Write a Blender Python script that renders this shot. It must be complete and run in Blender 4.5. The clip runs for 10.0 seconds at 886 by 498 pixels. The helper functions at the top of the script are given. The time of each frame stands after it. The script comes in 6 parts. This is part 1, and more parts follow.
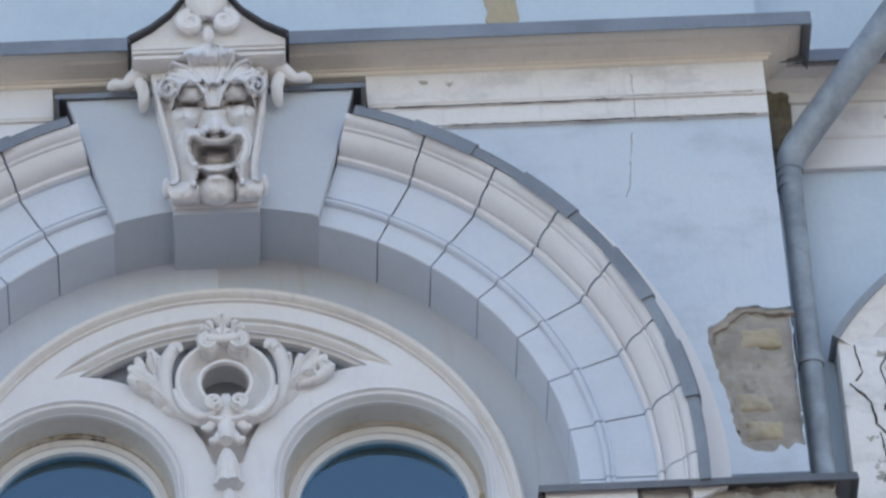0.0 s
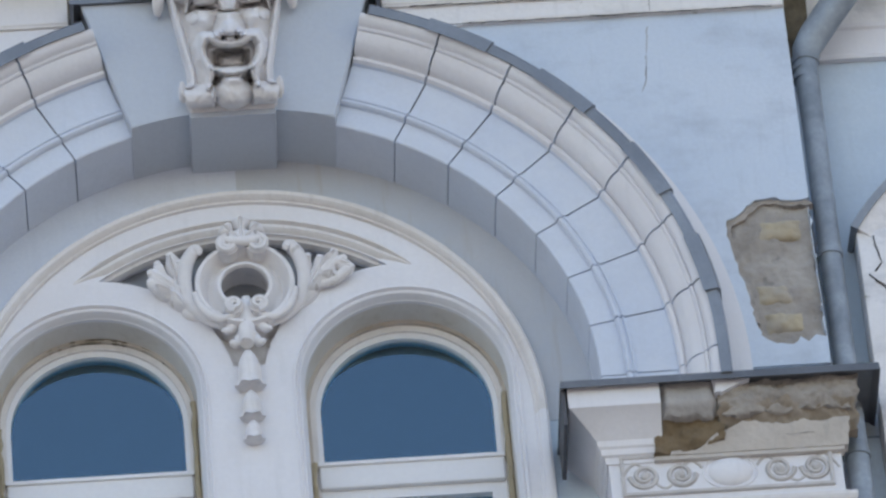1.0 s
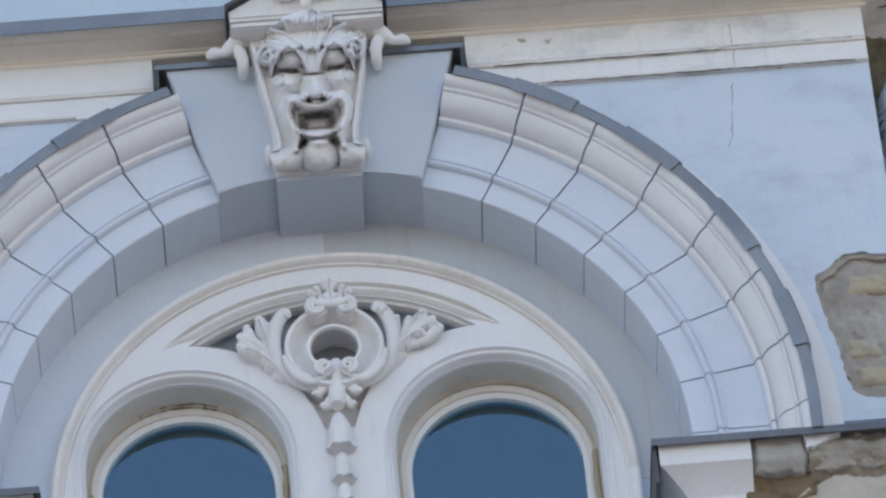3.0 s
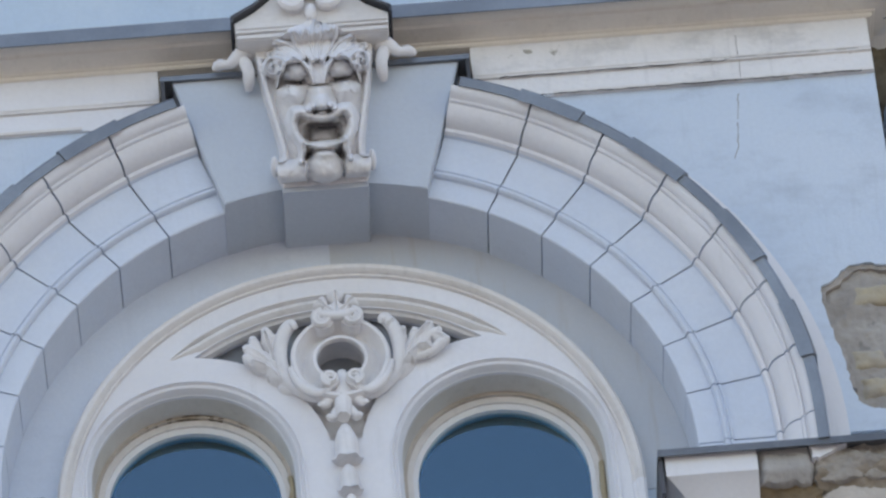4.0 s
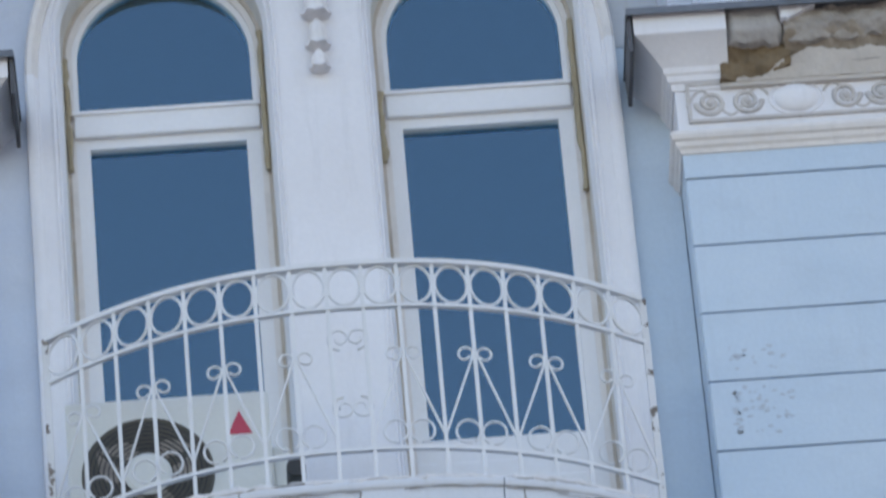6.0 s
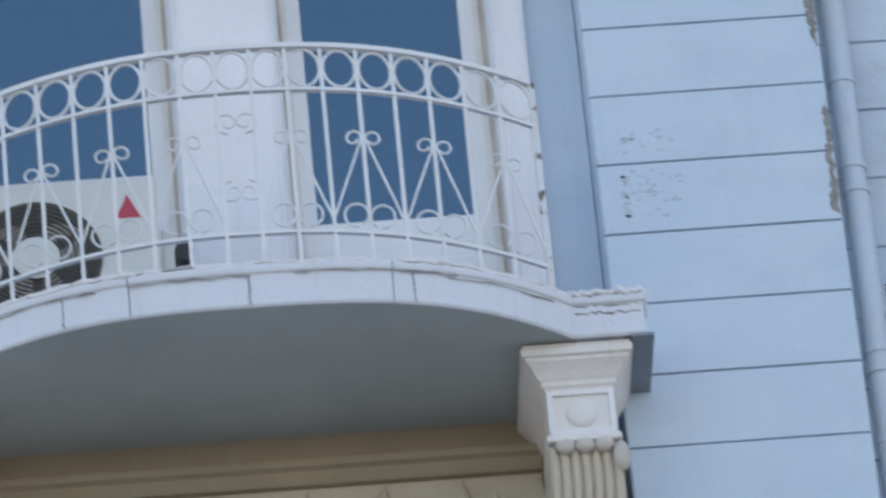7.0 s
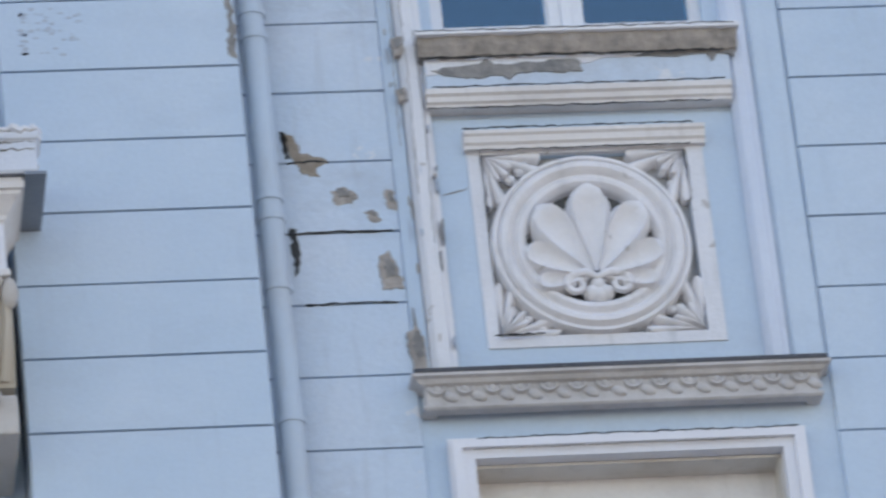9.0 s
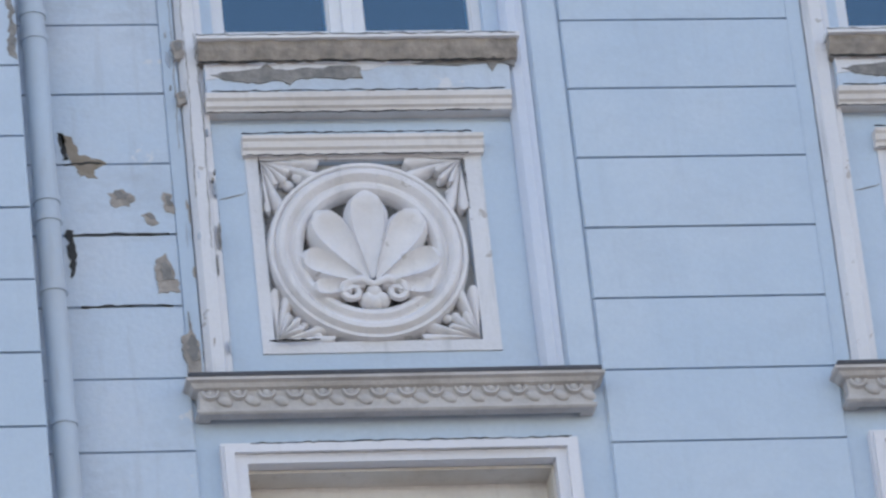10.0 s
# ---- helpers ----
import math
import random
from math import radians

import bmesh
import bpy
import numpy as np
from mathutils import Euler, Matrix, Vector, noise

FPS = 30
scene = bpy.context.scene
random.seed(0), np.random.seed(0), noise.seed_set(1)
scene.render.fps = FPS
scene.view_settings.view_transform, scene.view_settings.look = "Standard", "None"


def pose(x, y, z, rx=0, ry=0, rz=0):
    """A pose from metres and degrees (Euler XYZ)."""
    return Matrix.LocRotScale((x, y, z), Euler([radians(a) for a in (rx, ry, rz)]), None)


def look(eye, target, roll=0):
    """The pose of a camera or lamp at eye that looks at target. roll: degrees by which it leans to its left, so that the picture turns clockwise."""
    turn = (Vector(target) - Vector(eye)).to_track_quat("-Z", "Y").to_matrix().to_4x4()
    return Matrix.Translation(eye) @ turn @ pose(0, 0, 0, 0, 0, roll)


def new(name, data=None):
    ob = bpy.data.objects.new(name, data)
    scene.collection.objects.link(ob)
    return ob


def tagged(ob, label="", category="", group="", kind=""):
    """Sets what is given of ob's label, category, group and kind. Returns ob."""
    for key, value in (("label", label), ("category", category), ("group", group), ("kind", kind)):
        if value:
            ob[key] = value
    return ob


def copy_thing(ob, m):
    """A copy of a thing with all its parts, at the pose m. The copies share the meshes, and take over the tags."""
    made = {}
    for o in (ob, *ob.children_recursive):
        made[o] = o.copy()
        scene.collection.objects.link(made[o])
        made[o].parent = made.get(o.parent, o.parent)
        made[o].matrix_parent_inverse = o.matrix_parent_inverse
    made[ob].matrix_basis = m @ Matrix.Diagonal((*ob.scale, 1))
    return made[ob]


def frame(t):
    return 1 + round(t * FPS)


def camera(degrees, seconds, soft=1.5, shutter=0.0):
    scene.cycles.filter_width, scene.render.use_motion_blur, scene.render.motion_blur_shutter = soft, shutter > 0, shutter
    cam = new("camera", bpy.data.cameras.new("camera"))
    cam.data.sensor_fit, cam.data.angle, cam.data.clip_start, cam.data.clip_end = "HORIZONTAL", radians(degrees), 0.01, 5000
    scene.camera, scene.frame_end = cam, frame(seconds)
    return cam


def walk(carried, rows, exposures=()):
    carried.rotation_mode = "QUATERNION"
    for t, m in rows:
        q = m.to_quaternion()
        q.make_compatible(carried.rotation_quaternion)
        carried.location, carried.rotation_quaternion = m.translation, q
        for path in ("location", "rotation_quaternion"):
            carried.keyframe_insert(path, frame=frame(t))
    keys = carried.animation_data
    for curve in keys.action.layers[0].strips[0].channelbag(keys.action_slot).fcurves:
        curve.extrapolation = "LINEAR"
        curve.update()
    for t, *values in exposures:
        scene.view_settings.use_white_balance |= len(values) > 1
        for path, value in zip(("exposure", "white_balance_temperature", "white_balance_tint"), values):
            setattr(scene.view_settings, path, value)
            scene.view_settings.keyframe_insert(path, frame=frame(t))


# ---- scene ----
cam = camera(7.597, 10.0, soft=2.4, shutter=0.35)
A = 15.47                      # height of the arch's centre over the street
EYE = Vector((-0.435, -20.142, 1.6))


def aim(yaw, pitch, roll):
    """The pose of the camera held at one place: yaw to the right of the facade's normal, pitch up."""
    a, b = radians(yaw), radians(pitch)
    way = Vector((math.sin(a) * math.cos(b), math.cos(a) * math.cos(b), math.sin(b)))
    return look(EYE, EYE + way, roll)


ROWS = [(0, 3.638, 36.537, -4.495), (0.5, 3.551, 36.034, -4.934), (1, 3.354, 35.68, -5.40), (1.5, 3.047, 35.546, -5.6),
        (2, 2.737, 35.644, -5.76), (2.5, 2.541, 35.944, -5.76), (2.7, 2.5, 36.093, -5.80), (3.8, 2.437, 36.435, -5.80),
        (4, 2.431, 36.368, -5.85), (4.5, 2.388, 35.741, -5.65), (4.8, 2.301, 34.83, -5.52), (5, 2.27, 34.323, -5.40),
        (5.2, 2.261, 33.989, -5.34), (6.3, 2.338, 31.968, -5.10), (6.5, 2.491, 31.569, -5.249), (7, 3.241, 30.612, -5.615),
        (7.5, 4.689, 30.376, -5.708), (8, 6.271, 30.288, -5.80), (8.5, 7.522, 29.196, -6.25), (9, 9.042, 28.719, -6.42),
        (9.5, 10.428, 28.61, -6.3), (10, 11.22, 28.562, -6.333)]
walk(cam, [(t, aim(y, p, r)) for t, y, p, r in ROWS], exposures=[(0, 1.35, 7930, 15), (4, 1.35, 7900, 15), (5.2, 1.38, 7600, 14), (6.5, 1.40, 7580, 14), (8, 1.41, 7720, 15), (10, 1.39, 7820, 18)])

# ---- world and sun: the front is in the open shade of a clear day ----
world = bpy.data.worlds.new("world")
scene.world = world
world.use_nodes = True
wn = world.node_tree.nodes
sky = wn.new("ShaderNodeTexSky")
sky.sky_type = "NISHITA"
sky.sun_disc = False
sky.sun_elevation = radians(48)
sky.sun_rotation = radians(20)
sky.air_density, sky.dust_density, sky.ozone_density = 1.0, 0.8, 1.5
wn["Background"].inputs[1].default_value = 0.15
world.node_tree.links.new(sky.outputs[0], wn["Background"].inputs[0])
sun = new("sun", bpy.data.lights.new("sun", "SUN"))
sun.data.energy, sun.data.angle, sun.data.color = 3.0, radians(0.6), (1.0, 0.95, 0.88)
sun.matrix_world = look((0, 0, 60), (0 - 0.23, 0 - 0.63, 60 - 0.74))


# ---- materials ----
def nodes_of(m):
    m.use_nodes = True
    nt = m.node_tree
    return nt, nt.nodes, nt.links, nt.nodes["Principled BSDF"]


def surface(name, base, alt, rough=0.75, grain=60.0, big=2.2, bump=0.25, spots=None, amount=0.0, spot_scale=5.0, metal=0.0, streaks=0.0,
            piece=0.0, stain=(0.33, 0.34, 0.34), clouds=0.0):
    """A painted, cast or rendered surface: broad tone, fine grain, dirt streaks that run down, flaked spots, fine relief."""
    m = bpy.data.materials.new(name)
    nt, n, l, b = nodes_of(m)
    geo = n.new("ShaderNodeNewGeometry")

    def noise_of(scale, detail, rough_=0.55, stretch=None):
        t = n.new("ShaderNodeTexNoise")
        t.inputs["Scale"].default_value, t.inputs["Detail"].default_value, t.inputs["Roughness"].default_value = scale, detail, rough_
        mp = n.new("ShaderNodeMapping")
        mp.inputs["Scale"].default_value = stretch or (1, 1, 1)
        l.new(geo.outputs["Position"], mp.inputs[0])
        l.new(mp.outputs[0], t.inputs["Vector"])
        return t.outputs[0]

    def ramp(src, lo, hi):
        r = n.new("ShaderNodeMapRange")
        r.inputs[1].default_value, r.inputs[2].default_value = lo, hi
        l.new(src, r.inputs[0])
        return r.outputs[0]

    def mixed(fac, c1, c2, k=1.0):
        x = n.new("ShaderNodeMix")
        x.data_type = "RGBA"
        if k != 1.0:
            mu = n.new("ShaderNodeMath")
            mu.operation = "MULTIPLY"
            mu.inputs[1].default_value = k
            l.new(fac, mu.inputs[0])
            fac = mu.outputs[0]
        l.new(fac, x.inputs[0])
        for c, s in ((c1, x.inputs[6]), (c2, x.inputs[7])):
            if isinstance(c, tuple):
                s.default_value = (*c, 1)
            else:
                l.new(c, s)
        return x.outputs[2]

    broad = noise_of(big, 4)
    col = mixed(ramp(broad, 0.35, 0.68), base, alt)
    fine = noise_of(grain, 3)
    col = mixed(ramp(fine, 0.3, 0.75), col, tuple(0.86 * c for c in base), 0.35)
    if streaks:
        s = noise_of(3.0, 5, 0.6, (7.0, 7.0, 0.7))
        col = mixed(ramp(s, 0.56, 0.78), col, stain, streaks)
    if clouds:
        s = noise_of(2.6, 8, 0.68, (1.0, 1.0, 1.8))
        col = mixed(ramp(s, 0.50, 0.70), col, stain, clouds)
    if piece:
        oi = n.new("ShaderNodeObjectInfo")
        col = mixed(oi.outputs["Random"], col, alt, piece)
    if spots:
        s = noise_of(spot_scale, 7, 0.62)
        col = mixed(ramp(s, 0.66 - 0.1 * amount, 0.68 - 0.1 * amount), col, spots)
    l.new(col, b.inputs["Base Color"])
    b.inputs["Roughness"].default_value, b.inputs["Metallic"].default_value = rough, metal
    bp = n.new("ShaderNodeBump")
    bp.inputs["Strength"].default_value, bp.inputs["Distance"].default_value = bump, 0.006
    bp2 = n.new("ShaderNodeBump")
    bp2.inputs["Strength"].default_value, bp2.inputs["Distance"].default_value = bump, 0.02
    l.new(noise_of(5.0, 3), bp2.inputs["Height"])
    l.new(fine, bp.inputs["Height"])
    l.new(bp2.outputs[0], bp.inputs["Normal"])
    l.new(bp.outputs[0], b.inputs["Normal"])
    return m


BLUE = surface("pale_blue_limewash", (0.49, 0.605, 0.715), (0.55, 0.645, 0.735), 0.8, streaks=0.18, stain=(0.37, 0.43, 0.50), clouds=0.22, piece=0.14, bump=0.14)
BLUE_WORN = surface("flaking_pale_blue_limewash", (0.52, 0.625, 0.73), (0.60, 0.665, 0.74), 0.82, streaks=0.35, stain=(0.38, 0.41, 0.45), clouds=0.45, bump=0.3, spots=(0.66, 0.68, 0.71), amount=0.25,
                    spot_scale=3.5)
PALE = surface("pale_blue_white_paint", (0.59, 0.66, 0.77), (0.65, 0.70, 0.78), 0.75, streaks=0.14, stain=(0.42, 0.45, 0.50), clouds=0.22, bump=0.15, piece=0.2)
WHITE = surface("old_white_paint", (0.78, 0.78, 0.81), (0.73, 0.72, 0.74), 0.7, streaks=0.16, bump=0.15)
WHITE_WORN = surface("flaking_white_paint", (0.80, 0.79, 0.80), (0.75, 0.735, 0.73), 0.75, streaks=0.35, stain=(0.38, 0.38, 0.39), bump=0.3, clouds=0.7, spots=(0.36, 0.34, 0.31), amount=0.2,
                     spot_scale=7.0)
CREAM = surface("cream_stucco", (0.735, 0.70, 0.675), (0.77, 0.75, 0.74), 0.75, streaks=0.3, stain=(0.36, 0.33, 0.31), clouds=0.3, bump=0.15)
STUCCO = surface("dusty_cast_stucco", (0.80, 0.78, 0.785), (0.72, 0.70, 0.695), 0.8, streaks=0.3, bump=0.3, grain=70, big=9.0, spots=(0.56, 0.53, 0.51), amount=0.1, spot_scale=16)
GREYKEY = surface("blue_grey_smooth_render", (0.50, 0.55, 0.62), (0.53, 0.58, 0.64), 0.8, streaks=0.1, bump=0.12)
# dark grey carries the shade of the sunk field in its colour
SUNK_SHADE = surface("recess_shade_grey", (0.27, 0.285, 0.31), (0.21, 0.225, 0.25), 0.85)
ZINC = surface("weathered_zinc", (0.20, 0.22, 0.25), (0.31, 0.34, 0.375), 0.5, metal=0.5, streaks=0.3, bump=0.1)
# grimy joints of the arch; also the painted shade in the roundel's hollow
JOINT_HOLLOW = surface("grimy_mortar_hollow_shade", (0.10, 0.10, 0.10), (0.17, 0.17, 0.17), 0.95)
ZINC_DARK = surface("dark_tarred_sheet", (0.06, 0.062, 0.07), (0.10, 0.10, 0.11), 0.6, metal=0.2, streaks=0.2, bump=0.1)
PIPE = surface("zinc_downpipe", (0.22, 0.255, 0.29), (0.38, 0.43, 0.48), 0.55, metal=0.35, big=9.0, streaks=0.5, bump=0.1)
PIPE_BLUE = surface("painted_downpipe", (0.47, 0.57, 0.67), (0.46, 0.51, 0.56), 0.5, streaks=0.6, stain=(0.36, 0.36, 0.36), bump=0.12)
MASONRY = surface("bared_masonry", (0.42, 0.385, 0.35), (0.27, 0.24, 0.215), 0.95, grain=35, big=7.5, bump=1.0, stain=(0.19, 0.165, 0.14), clouds=0.28, streaks=0.2, spots=(0.26, 0.24, 0.22), spot_scale=9)
BRICK = surface("bared_ochre_brick", (0.47, 0.395, 0.275), (0.41, 0.365, 0.31), 0.95, grain=40, bump=0.8, big=8)
MORTAR = surface("grey_crumbling_mortar", (0.36, 0.34, 0.33), (0.46, 0.44, 0.42), 0.95, grain=40, bump=1.0, big=7)
# brown brick, lowered in tone for the shade beneath the cornice
SHADED_BRICK = surface("brown_shaded_brick", (0.13, 0.095, 0.060), (0.23, 0.165, 0.10), 0.95, grain=40, bump=0.9, big=9)
DAMP = surface("brown_stained_mortar", (0.27, 0.22, 0.17), (0.36, 0.31, 0.26), 0.95, grain=40, bump=0.9, big=9)
SCAR = surface("flaked_plaster_scar", (0.43, 0.38, 0.34), (0.25, 0.23, 0.21), 0.95, grain=55, bump=0.9, big=22)
DARK = surface("black_gap_grime", (0.03, 0.03, 0.03), (0.05, 0.05, 0.05), 0.9)
FRAME = surface("white_window_frame", (0.78, 0.78, 0.79), (0.74, 0.74, 0.76), 0.4, bump=0.05)
FOAM = surface("yellowed_sealing_foam", (0.42, 0.35, 0.24), (0.30, 0.25, 0.17), 0.85, bump=0.6)
SEAL = surface("smeared_brown_sealant", (0.58, 0.52, 0.46), (0.40, 0.34, 0.27), 0.85, bump=0.4, big=6)
BLUE_STAINED = surface("stained_pale_blue_plaster", (0.545, 0.635, 0.745), (0.61, 0.68, 0.765), 0.8, streaks=0.30, stain=(0.36, 0.41, 0.48), clouds=0.5, bump=0.22, big=1.6)
FLAKED = surface("flaked_white_paint", (0.74, 0.74, 0.76), (0.68, 0.68, 0.70), 0.78, streaks=0.45, bump=0.4, spots=(0.50, 0.47, 0.45), amount=0.2, spot_scale=13.0)
CHIP = surface("grey_paint_chip", (0.43, 0.49, 0.56), (0.48, 0.54, 0.61), 0.9)
MOULD = surface("brown_black_mould", (0.10, 0.08, 0.055), (0.20, 0.16, 0.11), 0.95, bump=0.5, big=14)
GRIME = surface("sooty_flaked_plaster", (0.20, 0.195, 0.19), (0.33, 0.31, 0.29), 0.95, grain=50, bump=1.0, big=18)
# dust grey, darkened further for the shade in the carving's crevices
GROUND = surface("dusty_shaded_carving_ground", (0.40, 0.395, 0.395), (0.30, 0.295, 0.29), 0.9, grain=60, bump=0.6, big=12)
BALCONY = surface("white_balcony_paint", (0.66, 0.70, 0.765), (0.62, 0.655, 0.71), 0.75, streaks=0.3, stain=(0.42, 0.42, 0.42), bump=0.3, spots=(0.50, 0.49, 0.48), amount=-0.35, spot_scale=9.0)
IRON_WORN = surface("rust_flecked_white_iron", (0.68, 0.69, 0.71), (0.60, 0.60, 0.60), 0.55, bump=0.4, spots=(0.16, 0.13, 0.11), amount=0.8, spot_scale=14.0)
REVEAL = surface("brown_stained_reveal_paint", (0.70, 0.67, 0.63), (0.58, 0.52, 0.45), 0.8, streaks=0.4, stain=(0.38, 0.33, 0.27), bump=0.25, big=3.0)
SHEET = surface("tarnished_sheet_edge", (0.13, 0.14, 0.155), (0.19, 0.20, 0.215), 0.55, metal=0.35, streaks=0.3, bump=0.15)
# cream raised and warmed for light bounced up from the street
CORNICE = surface("cream_cornice_with_warm_bounce", (0.80, 0.74, 0.665), (0.76, 0.715, 0.66), 0.75, streaks=0.25, stain=(0.42, 0.37, 0.32), clouds=0.25, bump=0.2)
LEDGE = surface("dusty_ledge_stucco", (0.60, 0.575, 0.56), (0.50, 0.475, 0.46), 0.85, streaks=0.35, stain=(0.28, 0.26, 0.24), clouds=0.4, bump=0.6, big=8.0)
DUSTY = surface("brown_dusted_stucco", (0.55, 0.48, 0.39), (0.46, 0.40, 0.32), 0.85, streaks=0.4, bump=0.3)
# dirty white paint with the shade under the arch mixed into its grey
RECESS = surface("dirty_shaded_recess_paint", (0.55, 0.57, 0.60), (0.46, 0.52, 0.60), 0.82, streaks=0.5, stain=(0.44, 0.41, 0.38), bump=0.25, big=1.8)
REMNANT = surface("dirty_cream_plaster", (0.58, 0.54, 0.50), (0.50, 0.46, 0.42), 0.85, streaks=0.4, bump=0.5, big=7.0)
IRON = surface("white_painted_iron", (0.74, 0.75, 0.77), (0.68, 0.69, 0.70), 0.45, bump=0.2, streaks=0.15)
ENAMEL = surface("off_white_enamel", (0.68, 0.69, 0.66), (0.64, 0.65, 0.62), 0.4, bump=0.04)
FANDARK = surface("dusty_dark_fan_well", (0.10, 0.095, 0.085), (0.15, 0.14, 0.12), 0.8)
BLACK = surface("black_plastic", (0.03, 0.032, 0.035), (0.05, 0.05, 0.055), 0.6)
RED = surface("red_badge", (0.55, 0.06, 0.10), (0.5, 0.05, 0.09), 0.4, bump=0.0)
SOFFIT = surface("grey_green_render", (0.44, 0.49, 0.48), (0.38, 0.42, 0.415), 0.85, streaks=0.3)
OCHRE = surface("ochre_stained_stucco", (0.36, 0.295, 0.205), (0.29, 0.245, 0.18), 0.85, streaks=0.3)
# near-black, so that the rooms' dimness lies in the wall colour
ROOM = surface("room_dimness_colour", (0.10, 0.11, 0.13), (0.08, 0.09, 0.1), 0.9)
PAVE = surface("street_paving", (0.15, 0.147, 0.143), (0.20, 0.195, 0.19), 0.9, grain=8, big=0.3)
ROOFING = surface("unseen_roof_sheet", (0.18, 0.10, 0.08), (0.22, 0.13, 0.10), 0.7)


def glass_material():
    m = bpy.data.materials.new("window_glass")
    nt, n, l, b = nodes_of(m)
    n.remove(b)
    fr = n.new("ShaderNodeFresnel")
    fr.inputs[0].default_value = 2.75
    tr = n.new("ShaderNodeBsdfTransparent")
    tr.inputs[0].default_value = (0.75, 0.8, 0.85, 1)
    gl = n.new("ShaderNodeBsdfGlossy")
    gl.inputs["Roughness"].default_value = 0.02
    gl.inputs["Color"].default_value = (0.50, 0.82, 1.0, 1)
    mx = n.new("ShaderNodeMixShader")
    l.new(fr.outputs[0], mx.inputs[0])
    l.new(tr.outputs[0], mx.inputs[1])
    l.new(gl.outputs[0], mx.inputs[2])
    l.new(mx.outputs[0], n["Material Output"].inputs[0])
    return m


GLASS = glass_material()

# ---- building helpers: heights are counted from the arch's centre ----
ORIGIN = {}


def thing(name, base, label, category, group="", kind=""):
    ob = new(name)
    ob.empty_display_size = 0.1
    ob.location = (base[0], base[1], base[2] + A)
    ORIGIN[ob.name] = Vector(base)
    return tagged(ob, label, category, group, kind)


def part(name, bm, material, parent, label="", smooth=None):
    """Link a bmesh as one mesh object under a thing or a part (or at top level)."""
    o = ORIGIN[parent.name] if parent else Vector((0, 0, 0))
    bmesh.ops.recalc_face_normals(bm, faces=bm.faces[:])
    bm.transform(Matrix.Translation(-o if parent else Vector((0, 0, A))))
    me = bpy.data.meshes.new(name)
    bm.to_mesh(me)
    bm.free()
    me.materials.append(material)
    if smooth is not None:
        me.polygons.foreach_set("use_smooth", [True] * len(me.polygons))
        me.set_sharp_from_angle(angle=radians(smooth))
    ob = new(name, me)
    ob.parent = parent
    ORIGIN[ob.name] = o
    if label:
        ob["label"] = label
    return ob


def wall_piece(name, bm, material, label, category, kind="structure"):
    return tagged(part(name, bm, material, None), label, category, kind=kind)


def B():
    return bmesh.new()


def box(bm, x0, x1, y0, y1, z0, z1, bev=0.0):
    r = bmesh.ops.create_cube(bm, size=1.0, matrix=Matrix.Translation(((x0 + x1) / 2, (y0 + y1) / 2, (z0 + z1) / 2)) @ Matrix.Diagonal((x1 - x0, y1 - y0, z1 - z0, 1)))
    if bev:
        vs = set(r["verts"])
        es = [e for e in bm.edges if e.verts[0] in vs and e.verts[1] in vs]
        bmesh.ops.bevel(bm, geom=es, offset=bev, segments=2, affect="EDGES", profile=0.6)
    return bm


def prism(bm, pts, y0, y1):
    """A flat shape in the facade's plane, given by (x, z), from depth y0 to y1."""
    a = [bm.verts.new((x, y0, z)) for x, z in pts]
    b = [bm.verts.new((x, y1, z)) for x, z in pts]
    bm.faces.new(a)
    bm.faces.new(b[::-1])
    for i in range(len(a)):
        j = (i + 1) % len(a)
        bm.faces.new((a[i], a[j], b[j], b[i]))
    return bm


def rows_to_skin(bm, rows, closed=True, caps=True):
    vs = [[bm.verts.new(p) for p in r] for r in rows]
    k = len(vs[0])
    for a, b in zip(vs, vs[1:]):
        for i in range(k if closed else k - 1):
            j = (i + 1) % k
            bm.faces.new((a[i], a[j], b[j], b[i]))
    if caps and closed:
        bm.faces.new(vs[0])
        bm.faces.new(vs[-1][::-1])
    return bm


def ring(bm, cx, cz, a0, a1, prof, n=24, sx=1.0):
    """Sweep a closed profile of (radius, depth) round a point of the facade; angles in degrees from straight up."""
    rows = []
    for i in range(n + 1):
        a = radians(a0 + (a1 - a0) * i / n)
        rows.append([(cx + sx * r * math.sin(a), y, cz + r * math.cos(a)) for r, y in prof])
    if abs(a1 - a0) >= 359.9:
        vs = [[bm.verts.new(p) for p in r] for r in rows[:-1]]
        k = len(prof)
        for s in range(len(vs)):
            a_, b_ = vs[s], vs[(s + 1) % len(vs)]
            for i in range(k):
                bm.faces.new((a_[i], a_[(i + 1) % k], b_[(i + 1) % k], b_[i]))
        return bm
    return rows_to_skin(bm, rows)


def moulding(bm, plan, prof):
    """Run a closed profile of (projection, height) along a plan line of (x, y), mitred at its corners; projection goes to the line's right."""
    P = [Vector(p) for p in plan]
    rows = []
    for i, p in enumerate(P):
        ns = []
        for a, b in ((i - 1, i), (i, i + 1)):
            if 0 <= a and b < len(P):
                d = (P[b] - P[a]).normalized()
                ns.append(Vector((d.y, -d.x)))
        nn = sum(ns, Vector((0, 0))) / len(ns)
        nn = nn / nn.length_squared
        rows.append([(p.x + nn.x * d, p.y + nn.y * d, z) for d, z in prof])
    return rows_to_skin(bm, rows)


